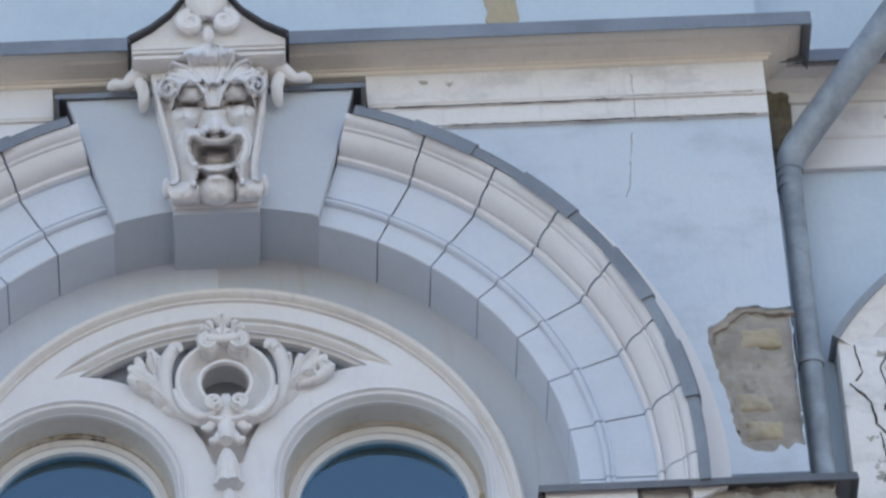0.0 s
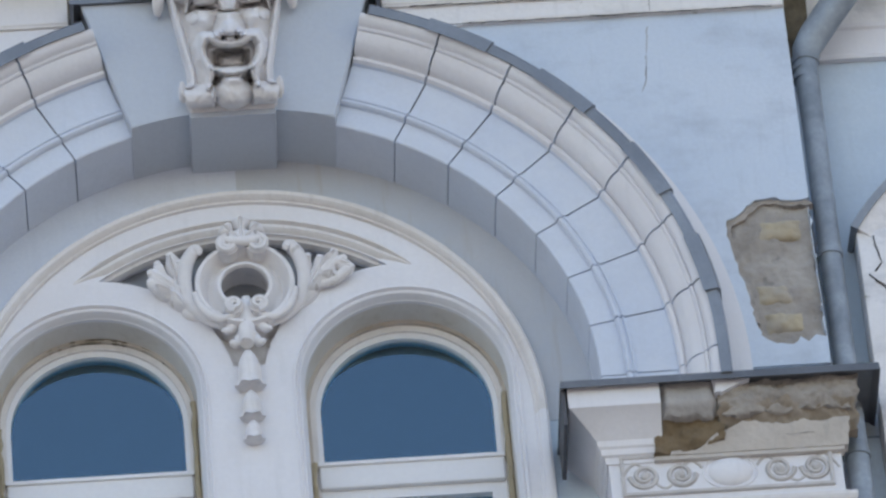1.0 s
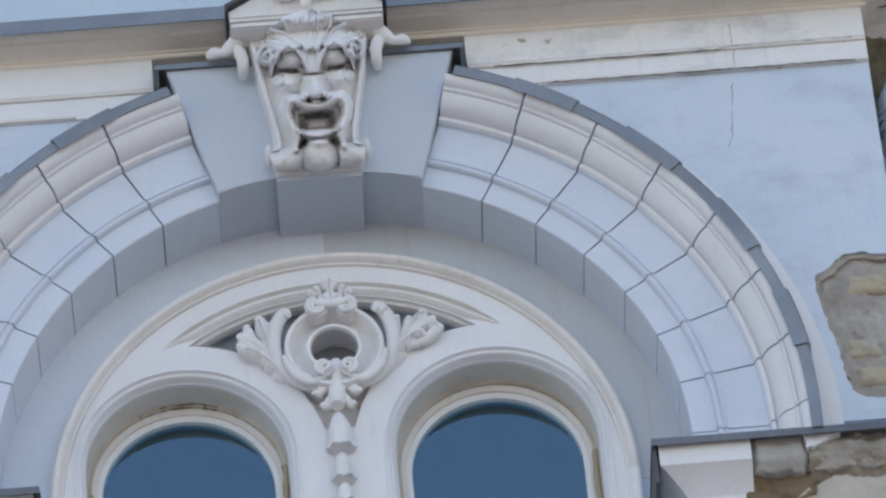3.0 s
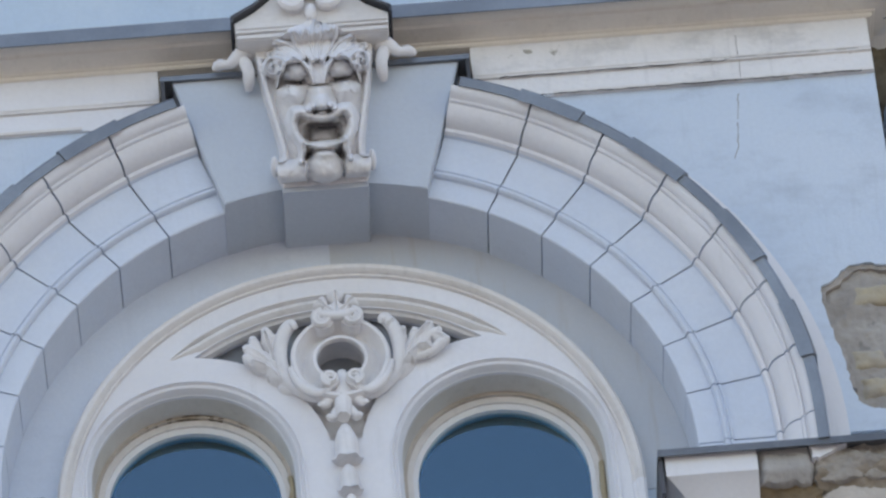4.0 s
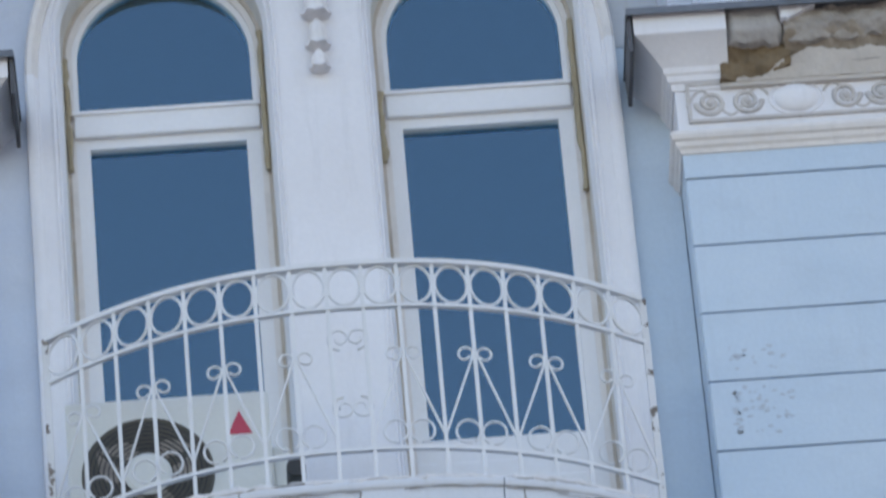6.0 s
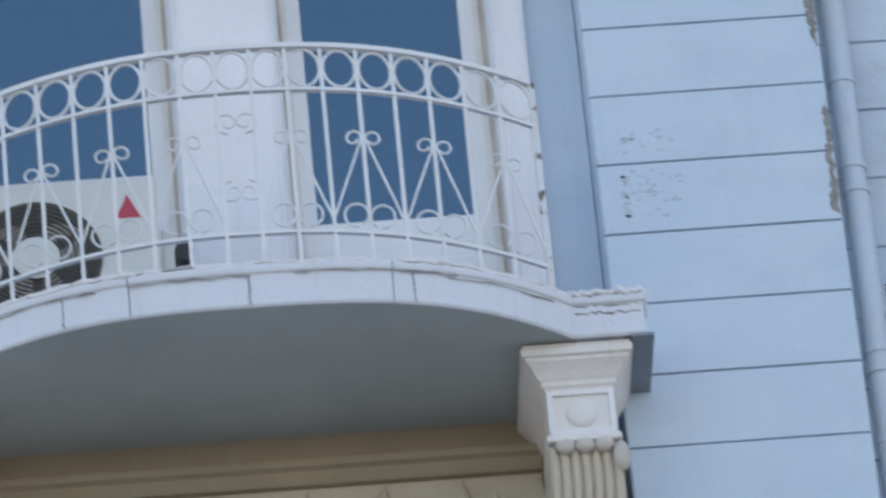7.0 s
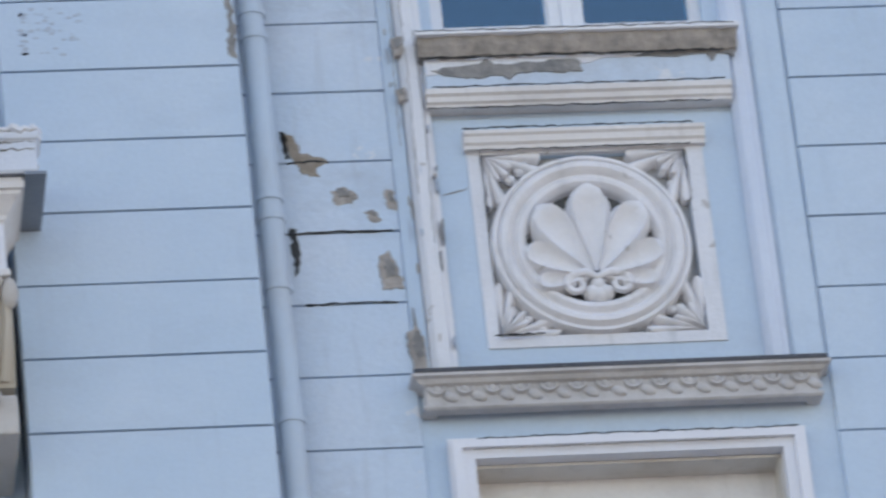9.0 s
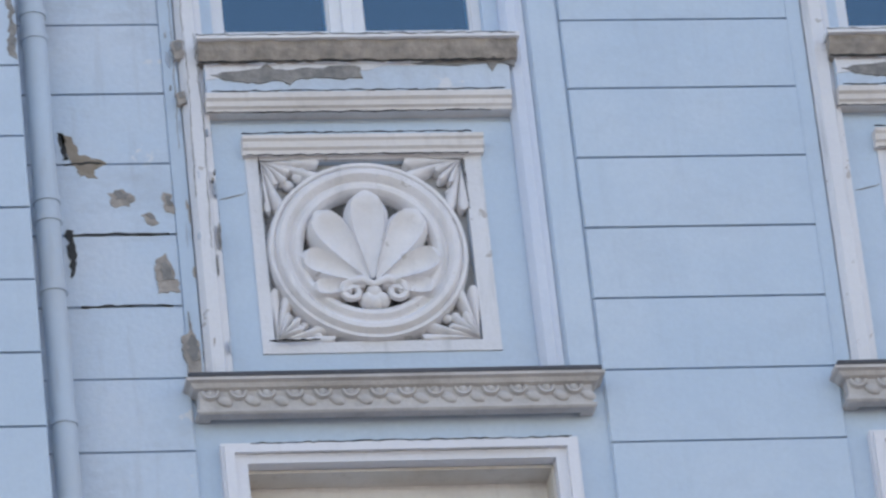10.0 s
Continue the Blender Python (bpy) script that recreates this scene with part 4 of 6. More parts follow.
for s, nm in ((-1, "window_1"), (1, "window_2")):
    w = thing(nm, (s * XW, YG, -1.7), "white framed arched window with dark blue panes", "window", kind="structure")
    dx = s * XW
    m = B()
    frame_between(m, arched_loop(0.398, ZW, -2.25), arched_loop(0.340, ZW - 0.004, -2.2), YG - 0.030, YG + 0.06, dx)
    part("frame", m, CREAM, w, "cream smeared outer frame")
    m = B()
    frame_between(m, arched_loop(0.345, ZW - 0.004, -0.20), arched_loop(0.322, ZW - 0.012, -0.038), YG - 0.018, YG + 0.04, dx)
    top_sash = part("top_sash", m, FRAME, w)
    m = B()
    box(m, dx - 0.345, dx + 0.345, YG - 0.045, YG + 0.05, -0.17, -0.065, 0.008)
    box(m, dx - 0.35, dx + 0.35, YG - 0.055, YG - 0.03, -0.075, -0.058, 0.004)
    part("transom", m, FRAME, w)
    m = B()
    frame_between(m, [(-0.345, -1.66), (-0.345, -0.17), (0.345, -0.17), (0.345, -1.66)], [(-0.289, -1.562), (-0.289, -0.213), (0.289, -0.213), (0.289, -1.562)], YG - 0.022, YG + 0.04, dx)
    sash = part("sash", m, FRAME, w)
    m = B()
    box(m, dx - 0.345, dx + 0.345, YG - 0.03, YG + 0.05, -2.25, -1.662, 0.004)
    box(m, dx - 0.27, dx + 0.27, YG - 0.04, YG - 0.03, -2.15, -1.74, 0.006)
    part("bottom_panel", m, FRAME, w)
    pane("pane", [(x, max(z, -0.05)) for x, z in arched_loop(0.33, ZW - 0.01, -0.05)], YG + 0.005, top_sash, dx)
    pane("pane", [(-0.30, -1.57), (-0.30, -0.205), (0.30, -0.205), (0.30, -1.57)], YG + 0.008, sash, dx)
    m = B()
    frame_between(m, arched_loop(0.378, ZW, -2.3), arched_loop(0.362, ZW - 0.001, -2.25), YG - 0.046, YG - 0.030, dx)
    part("sealant", m, SEAL, w, "cream smeared sealant round the frame")
    if s < 0:
        rr = random.Random(31)
        m = B()
        arc_pts = arc(dx, ZW, 0.370, -62, 66, 46)
        tube(m, [(x_ + rr.uniform(-0.003, 0.003), YG - 0.036, z_ + rr.uniform(-0.003, 0.003)) for x_, z_ in arc_pts], [0.004 + 0.009 * math.sin(math.pi * i / 46) * rr.uniform(0.5, 1.2) for i in range(47)], 6)
        part("mould_line", m, MOULD, w, "brown-black mould along the frame's head")
    for q, z0, z1 in ((-1, {-1: -0.33, 1: -0.38}[s], {-1: 0.17, 1: -0.07}[s]), (1, {-1: -0.38, 1: -0.56}[s], {-1: 0.24, 1: 0.20}[s])):
        m = B()
        x = dx + q * 0.364
        n_ = 14
        rr = random.Random(int(9 + s * 3 + q))
        tube(m, [(x + rr.uniform(-0.004, 0.004), YG - 0.062, z0 + (z1 - z0) * i / n_) for i in range(n_ + 1)], [0.013 + rr.uniform(-0.004, 0.003) for i in range(n_ + 1)], 6)
        part("foam_strip", m, FOAM, w, "yellowed strip of sealing foam")


# ---- imposts at the arch's feet ----
def impost(s, worn):
    cap = thing("impost_capital", (s * 1.7, -0.05, -0.7), "white moulded impost with " + ("crumbling brick cornice and scroll frieze" if worn else "dark sheet edge and scroll frieze"), "capital",
                "imposts of the arch")
    x0, x1 = PL, PR

    def plan(a, b, left_return=True, right_return=True):
        p = ([(a, YB)] if left_return else []) + [(a, 0.0), (b, 0.0)] + ([(b, YS)] if right_return else [])
        return p if s > 0 else [(-x, y) for x, y in p][::-1]
    crown = [(-0.03, -0.40), (0.012, -0.40), (0.016, -0.374), (0.026, -0.368), (0.030, -0.346), (0.038, -0.338), (0.042, -0.316), (0.070, -0.284), (0.116, -0.240), (0.126, -0.234),
             (0.137, -0.226), (0.137, -0.135), (-0.03, -0.135)]
    m = B()
    moulding(m, plan(x0, 1.475 if worn else x1, True, not worn), crown)
    part("crown_moulding", m, WHITE, cap, smooth=25)
    if worn:
        # the cornice has lost its plaster: a smooth grey stump, a scrap of paint, rough masonry, stained brick below
        def broken(x, z, seed):
            return 0.022 * lumps(x, z, 8, seed) + 0.015 * lumps(x, z, 22, seed + 1) + 0.006 * lumps(x, z, 60, seed + 2)
        m = B()
        rough_skin(m, 1.470, 1.690, lambda x: -0.262 + 0.018 * lumps(x, 0, 14, 1) + 0.03 * step_up(1.66, 1.69, x), lambda x: -0.134,
                   lambda x, z: -0.122 + 0.05 * step_up(0.72, 1.0, abs(x - 1.58) / 0.11) - 0.006 * lumps(x, z, 10, 2) - 0.002 * lumps(x, z, 50, 3) + 0.9 * max(0, -0.222 - z), 0.02, 28, 16)
        part("broken_cornice", m, MORTAR, cap, smooth=50)
        m = B()
        rough_skin(m, 1.676, 1.80, lambda x: -0.195 + 0.55 * max(0, x - 1.70) + 0.008 * lumps(x, 0, 40, 4), lambda x: -0.134, lambda x, z: -0.136 - 0.005 * lumps(x, z, 20, 4), 0.02, 16, 6)
        part("plaster_scrap", m, WHITE, cap, smooth=40)
        m = B()
        rough_skin(m, 1.685, 2.20, lambda x: -0.262 + 0.022 * lumps(x, 0, 11, 6), lambda x: -0.134, lambda x, z: -0.112 - broken(x, z, 7) + 0.5 * max(0, -0.215 - z), 0.02, 90, 30)
        part("broken_cornice", m, MASONRY, cap, smooth=50)
        m = B()
        rough_skin(m, 1.690, 2.19, lambda x: -0.322 + 0.014 * lumps(x, 0, 13, 15), lambda x: -0.222 + 0.020 * lumps(x, 0, 9, 18), lambda x, z: -0.104 - broken(x, z, 16) + 0.9 * max(0, -0.235 - z), 0.02, 80, 16)
        part("bare_brick", m, DAMP, cap, "brown-stained bare masonry", smooth=50)
        # bare brick whose dark brown includes the stump's shade
        m = B()
        rough_skin(m, 1.440, 1.70, lambda x: -0.385 + 0.22 * max(0, x - 1.53), lambda x: -0.235, lambda x, z: -0.052 - broken(x, z, 10) + 0.25 * max(0, -0.33 - z), 0.02, 40, 20)
        part("bare_brick", m, SHADED_BRICK, cap, smooth=50)

        def torn(x):
            return -0.372 + 0.075 * step_up(1.56, 1.76, x) + 0.014 * lumps(x, 0, 15, 12) + 0.006 * lumps(x, 0, 50, 14)
        m = B()
        rough_skin(m, 1.50, 2.155, lambda x: -0.388, torn, lambda x, z: -0.032 - 0.46 * max(0, z + 0.388) - 0.004 * lumps(x, z, 16, 13), 0.02, 90, 10)
        box(m, 1.44, 2.135, -0.028, 0.02, -0.405, -0.386, 0.004)
        part("crown_remnant", m, REMNANT, cap, smooth=40)
        for k_, p_ in enumerate(([(1.90, -0.335), (1.94, -0.345), (2.05, -0.338)], [(1.90, -0.165), (1.93, -0.158), (1.96, -0.162)], [(1.55, -0.165), (1.60, -0.172), (1.64, -0.166)])):
            crack(cap, p_, (-0.055, -0.130, -0.131)[k_], 600 + k_, 0.0013)
    m = B()
    moulding(m, plan(x0, x1), [(-0.03, -0.135), (0.14, -0.135), (0.16, -0.155), (0.165, -0.155), (0.16, -0.122), (-0.03, -0.095)])
    part("flashing", m, SHEET, cap, "tarnished grey sheet edge")
    m = B()
    box(m, *sorted((s * (PL - 0.16), s * (PL - 0.145))), -0.14, YB - 0.05, -0.30, -0.135)
    part("side_flashing", m, ZINC_DARK, cap, "dark sheet flap")
    m = B()
    box(m, *sorted((s * (x0 - 0.004), s * x1)), -0.006, YB, -0.58, -0.36)
    part("frieze_block", m, WHITE, cap)
    # sunk panel border and its scrolls
    m = B()
    lo, hi = sorted((s * (x0 + 0.035), s * (x1 - 0.035)))
    for (a, b, c, d) in ((lo, hi, -0.386, -0.372), (lo, hi, -0.545, -0.531), (lo, lo + 0.014, -0.531, -0.386), (hi - 0.014, hi, -0.531, -0.386)):
        box(m, a, b, -0.020, 0.0, c, d, 0.004)
    part("panel_border", m, LEDGE, cap)
    c0 = s * (x0 + x1) / 2 + 0.012
    for k in (-2, -1, 1, 2):
        m = B()
        cx = c0 + {-2: -0.313, -1: -0.180, 1: 0.180, 2: 0.313}[k]
        spiral(m, (cx, -0.458), -0.006, 0.054, 2.0, 90 if k % 2 else -90, 1 if k % 2 else -1, 0.011, 44, 0.12)
        blob(m, (cx, -0.006, -0.458), (0.017, 0.012, 0.017))
        part("scroll", m, LEDGE, cap, smooth=60)
    for q in (-1, 1):
        m = B()
        tube(m, [(c0 + q * (0.10 + 0.30 * i / 24), -0.005, -0.458 + 0.056 * math.sin(i / 24 * 9.2 + 0.4)) for i in range(25)], 0.006, 6)
        part("stem", m, LEDGE, cap, smooth=60)
    m = B()
    blob(m, (c0, 0.0, -0.458), (0.088, 0.034, 0.064))
    tube(m, [(c0 + 0.098 * math.sin(i * 0.2618), -0.006, -0.458 + 0.072 * math.cos(i * 0.2618)) for i in range(25)], 0.005, 6)
    part("boss", m, WHITE, cap, smooth=60)
    m = B()
    moulding(m, plan(x0, x1), [(-0.03, -0.672), (0.006, -0.672), (0.010, -0.655), (0.020, -0.645), (0.024, -0.628), (0.034, -0.622), (0.040, -0.605), (0.036, -0.588), (0.020, -0.582), (-0.03, -0.578)])
    part("necking", m, CREAM if s > 0 else WHITE, cap, smooth=25)
    return cap


impost(1, True)
impost(-1, False)

# ---- downpipe in the corner ----
dp = thing("downpipe", (2.192, 0.1, -A), "dented zinc downpipe with collars, painted blue lower down", "drainpipe")
m = B()
tube(m, [(2.192, 0.10, -0.95), (2.194, 0.10, 0.5), (2.197, 0.095, 1.40), (2.199, 0.092, 1.475)], [0.044, 0.043, 0.044, 0.047], 20)
part("upper_pipe", m, PIPE, dp, "grey zinc pipe", smooth=40)
m = B()
tube(m, [(2.200, 0.092, 1.455), (2.206, 0.088, 1.51), (2.235, 0.078, 1.56), (2.30, 0.062, 1.65), (2.57, -0.002, 2.00), (2.94, -0.09, 2.49)], [0.050, 0.055, 0.059, 0.060, 0.062, 0.062], 20)
part("slanted_pipe", m, PIPE, dp, smooth=40)
m = B()
rr = random.Random(5)
n_ = 40
tube(m, [(2.192 + rr.uniform(-0.002, 0.002), 0.10, -0.95 - 4.3 * i / n_) for i in range(n_ + 1)] + [(2.192, 0.10, -A)], 0.044, 20)
part("lower_pipe", m, PIPE_BLUE, dp, smooth=40)
for z in (1.465, 1.43, 1.385, 0.555, -0.35, -1.30, -1.66, -1.76, -2.42, -2.50, -2.78, -3.3):
    m = B()
    tube(m, [(2.192, 0.10, z - 0.012), (2.192, 0.10, z + 0.012)], 0.050, 20)
    part("collar", m, PIPE if z > -0.9 else PIPE_BLUE, dp, smooth=40)
    m = B()
    box(m, 2.185, 2.20, 0.13, YS + 0.03, z - 0.01, z + 0.01)
    part("pipe_hook", m, ZINC_DARK, dp)

# ---- balcony ----
balcony = thing("balcony", (0, 0, -2.49), "curved pale balcony slab with cracked moulded edge", "balcony")


def bow(x, half, end, mid, power):
    """Depth of a bowed front at x: end at the half width, mid in the middle, quarter-round shoulders."""
    k = min(1, abs(x) / half)
    return mid + (end - mid) * k ** power


def bowed(half, end, mid, power, n):
    return [(half * (2 * i / n - 1), bow(half * (2 * i / n - 1), half, end, mid, power)) for i in range(n + 1)]


ZF = -2.395
edge_prof = [(-0.10, -2.50), (-0.016, -2.50), (-0.014, -2.556), (-0.006, -2.556), (0.0, -2.548), (0.002, -2.450), (0.003, -2.436), (0.012, -2.430), (0.016, -2.420), (0.014, -2.404), (0.004, ZF), (-0.10, ZF)]
front = bowed(1.115, -0.385, -0.762, 2.8, 60)
cuts = [0, 19, 43, 60]
for a, b in zip(cuts, cuts[1:]):
    seg = [Vector(p) for p in front[a:b + 1]]
    seg[0] = seg[0] + Vector((0.004, 0)) if a else seg[0]
    m = B()
    moulding(m, [tuple(p) for p in seg], edge_prof)
    part("edge_moulding", m, BALCONY, balcony, "white flaking edge", smooth=30)
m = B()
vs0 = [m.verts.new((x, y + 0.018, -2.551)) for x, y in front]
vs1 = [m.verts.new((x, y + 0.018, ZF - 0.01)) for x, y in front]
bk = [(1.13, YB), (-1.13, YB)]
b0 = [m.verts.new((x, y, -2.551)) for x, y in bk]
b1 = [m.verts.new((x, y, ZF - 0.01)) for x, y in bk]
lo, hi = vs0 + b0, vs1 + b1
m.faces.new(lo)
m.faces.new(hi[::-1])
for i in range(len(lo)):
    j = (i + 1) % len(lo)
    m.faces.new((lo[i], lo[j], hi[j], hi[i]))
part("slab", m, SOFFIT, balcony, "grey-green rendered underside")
for s in (-1, 1):
    m = B()
    p = [(1.10, -0.40), (1.345, -0.40), (1.345, 0.02)]
    moulding(m, p if s > 0 else [(-x, y) for x, y in p][::-1], edge_prof)
    box(m, *sorted((s * 1.11, s * 1.335)), -0.39, 0.02, -2.55, ZF - 0.004)
    part("end_block", m, BALCONY, balcony, "white flaking end block", smooth=30)

rr = random.Random(77)
m = B()
tube(m, [(x, y - 0.006 + rr.uniform(-0.006, 0.006), ZF + rr.uniform(-0.006, 0.004)) for x, y in front], [rr.uniform(0.005, 0.016) for _ in front], 6)
part("crumbling_edge", m, FLAKED, balcony, "lumpy flaking top edge")
for s in (-1, 1):
    m = B()
    n_ = 18
    pts = [(s * (1.10 + 0.25 * i / n_), -0.41 + rr.uniform(-0.006, 0.006), ZF + rr.uniform(-0.010, 0.008)) for i in range(n_)] + [(s * 1.355, -0.40 + 0.38 * i / n_, ZF + rr.uniform(-0.01, 0.008)) for i in range(n_)]
    tube(m, pts, [rr.uniform(0.006, 0.020) for _ in pts], 6)
    part("crumbling_edge", m, FLAKED, balcony)
wob = random.Random(12)
for k_, (a, b, z_) in enumerate(((2, 17, -2.438), (19, 31, -2.440), (34, 50, -2.437), (44, 60, -2.402), (8, 26, -2.401), (48, 59, -2.446))):
    m = B()
    tube(m, [(x, y - 0.010 - (0.004 if z_ > -2.42 else 0), z_ + wob.uniform(-0.006, 0.006)) for x, y in front[a:b]], [wob.uniform(0.0008, 0.0035) for _ in front[a:b]], 5)
    part("crack", m, GRIME, balcony)
for k_ in (13, 30, 45):
    x, y = front[k_]
    m = B()
    tube(m, [(x + wob.uniform(-0.004, 0.004), y - 0.003, -2.55 + 0.11 * q / 8) for q in range(9)], [wob.uniform(0.001, 0.0035) for _ in range(9)], 5)
    part("crack", m, GRIME, balcony)
for s in (-1, 1):
    for z_ in (-2.402, -2.437, -2.47):
        m = B()
        tube(m, [(s * (1.11 + 0.23 * i / 16), -0.414 + (0.012 if z_ < -2.42 else 0), z_ + wob.uniform(-0.010, 0.010)) for i in range(17)], [wob.uniform(0.001, 0.005) for _ in range(17)], 5)
        part("crack", m, GRIME, balcony)
rail = thing("balcony_railing", (0, -0.5, ZF), "white wrought iron bowed railing with rings and scrolls", "railing")
HALF, RE, RM = 1.047, -0.34, -0.705


def on_rail(x):
    return bow(x, HALF, RE, RM, 2.25)


rail_line = [(x, y) for x, y in bowed(HALF, RE, RM, 2.25, 48)]
for nm, z, r_, w_ in (("top_rail", -1.492, 0.009, 0.032), ("middle_rail", -1.668, 0.006, 0.022), ("bottom_rail", -2.240, 0.006, 0.020)):
    m = B()
    rows = []
    for i, (x, y) in enumerate(rail_line):
        rows.append([(x, y - w_ / 2, z - r_), (x, y + w_ / 2, z - r_), (x, y + w_ / 2, z + r_), (x, y - w_ / 2, z + r_)])
    rows_to_skin(m, rows)
    part(nm, m, IRON, rail)
NB = 17
xs = [HALF * (2 * i / NB - 1) for i in range(NB + 1)]
for i, x in enumerate(xs):
    y = on_rail(x)
    r_ = 0.0125 if i in (0, NB) else 0.0070
    m = B()
    box(m, x - r_, x + r_, y - r_, y + r_, ZF - 0.01, -1.49, 0.002)
    part("end_post" if i in (0, NB) else "baluster", m, IRON_WORN if i in (0, NB) else IRON, rail)
for i in range(NB):
    xm = (xs[i] + xs[i + 1]) / 2
    y = on_rail(xm)
    sl = (on_rail(xs[i + 1]) - on_rail(xs[i])) / (xs[i + 1] - xs[i])
    m = B()
    pts = [(xm + 0.056 * math.cos(a), y + sl * 0.056 * math.cos(a), -1.580 + 0.074 * math.sin(a)) for a in [2 * math.pi * k / 20 for k in range(21)]]
    tube(m, pts, 0.0058, 6)
    part("ring", m, IRON, rail, smooth=60)
for i in (1, 3, 5, 7, 10, 12, 14, 16):
    x = xs[i]
    y = on_rail(x) - 0.006
    sl = (on_rail(min(x + 0.1, HALF)) - on_rail(max(x - 0.1, -HALF))) / 0.2
    for q in (-1, 1):
        # long stem from the foot of the next bar up to a curl at this bar
        m = B()
        xe = min(max(x + q * 2 * HALF / NB, -HALF), HALF)
        pts = [(xe + (x + q * 0.012 - xe) * k / 6, on_rail(xe) + (y - on_rail(xe)) * k / 6, -2.19 + 0.31 * k / 6) for k in range(7)]
        for k in range(1, 15):
            a = -90 * q + q * k * 22
            pts.append((x + q * (0.034 - 0.030 * math.cos(radians(k * 24)) * (1 - k / 30)), y + sl * q * 0.03, -1.865 + 0.032 * math.sin(radians(k * 24)) * (1 - k / 30)))
        tube(m, pts, 0.0048, 6)
        part("lily_scroll", m, IRON, rail, smooth=60)
        m = B()
        pts = [(x + q * (0.045 - 0.041 * math.cos(radians(a))), y + sl * q * 0.045, -2.175 + 0.045 * math.sin(radians(a))) for a in range(-60, 281, 20)]
        tube(m, pts, 0.0048, 6)
        part("foot_scroll", m, IRON, rail, smooth=60)

for q in (-1, 1):
    for zc, h_ in ((-1.79, -1), (-2.07, 1)):
        m = B()
        spiral(m, (q * 0.03, zc), on_rail(0.0), 0.045, 1.3, 0 if h_ > 0 else 180, q * h_, 0.005, 28, 0.3)
        part("centre_scroll", m, IRON, rail, smooth=60)

# ---- air conditioner on the balcony ----
ac = thing("air_conditioner", (-0.64, -0.1, ZF), "off-white outdoor air conditioner unit on the balcony floor", "air conditioner")
AX0, AX1, AY0, AY1, AZ0, AZ1 = -0.995, -0.282, -0.22, 0.06, -2.32, -1.678
m = B()
box(m, AX0, AX1, AY0, AY1, AZ0, AZ1, 0.012)
casing = part("casing", m, ENAMEL, ac)
m = B()
box(m, AX1 - 0.002, AX1 + 0.055, AY0 + 0.05, AY1 - 0.02, AZ0 + 0.06, AZ1 - 0.2, 0.012)
part("valve_cover", m, ENAMEL, ac)
fc = (-0.717, -1.992)
m = B()
ring(m, *fc, 0, 360, [(0.0, AY0 - 0.0025), (0.215, AY0 - 0.0025), (0.225, AY0 - 0.010), (0.232, AY0 - 0.002), (0.232, AY0 + 0.004), (0.0, AY0 + 0.004)], 40)
opening = part("fan_opening", m, FANDARK, ac, "dark round fan opening")
for k in range(8):
    m = B()
    r_ = 0.085 + 0.017 * k
    ring(m, *fc, 0, 360, [(r_, AY0 - 0.014), (r_ + 0.004, AY0 - 0.014), (r_ + 0.004, AY0 - 0.010), (r_, AY0 - 0.010)], 36)
    part("grille_ring", m, BLACK, opening)
for k in range(3):
    m = B()
    a = radians(30 + 120 * k)
    leaf(m, (fc[0] + 0.05 * math.cos(a), fc[1] + 0.05 * math.sin(a)), (fc[0] + 0.2 * math.cos(a), fc[1] + 0.2 * math.sin(a)), 0.15, AY0 - 0.003, 0.004, 0.0)
    part("fan_blade", m, SCAR, opening, "dusty brown-grey fan blade")
m = B()
ring(m, *fc, 0, 360, [(0.0, AY0 - 0.022), (0.070, AY0 - 0.020), (0.084, AY0 - 0.012), (0.084, AY0), (0.0, AY0)], 28)
part("hub", m, ENAMEL, opening, "off-white hub")
m = B()
prism(m, [(-0.432, -1.850), (-0.346, -1.850), (-0.374, -1.79), (-0.389, -1.755), (-0.404, -1.79)], AY0 - 0.003, AY0 + 0.002)
part("badge", m, RED, casing, "small red badge")
for x in (AX0 + 0.1, AX1 - 0.1):
    m = B()
    box(m, x - 0.04, x + 0.04, AY0 + 0.01, AY1 - 0.01, ZF - 0.012, AZ0 + 0.01, 0.006)
    part("foot", m, BLACK, ac)
spout = thing("drain_spout", (-0.2, -0.25, ZF), "short black drain pipe end on the balcony floor", "pipe")
m = B()
tube(m, [(-0.205, -0.36, -2.08), (-0.205, 0.02, -2.06)], 0.034, 16)
part("pipe", m, BLACK, spout, smooth=40)
m = B()
box(m, -0.235, -0.175, -0.2, -0.1, ZF - 0.012, -2.09, 0.005)
part("stand", m, ENAMEL, spout)


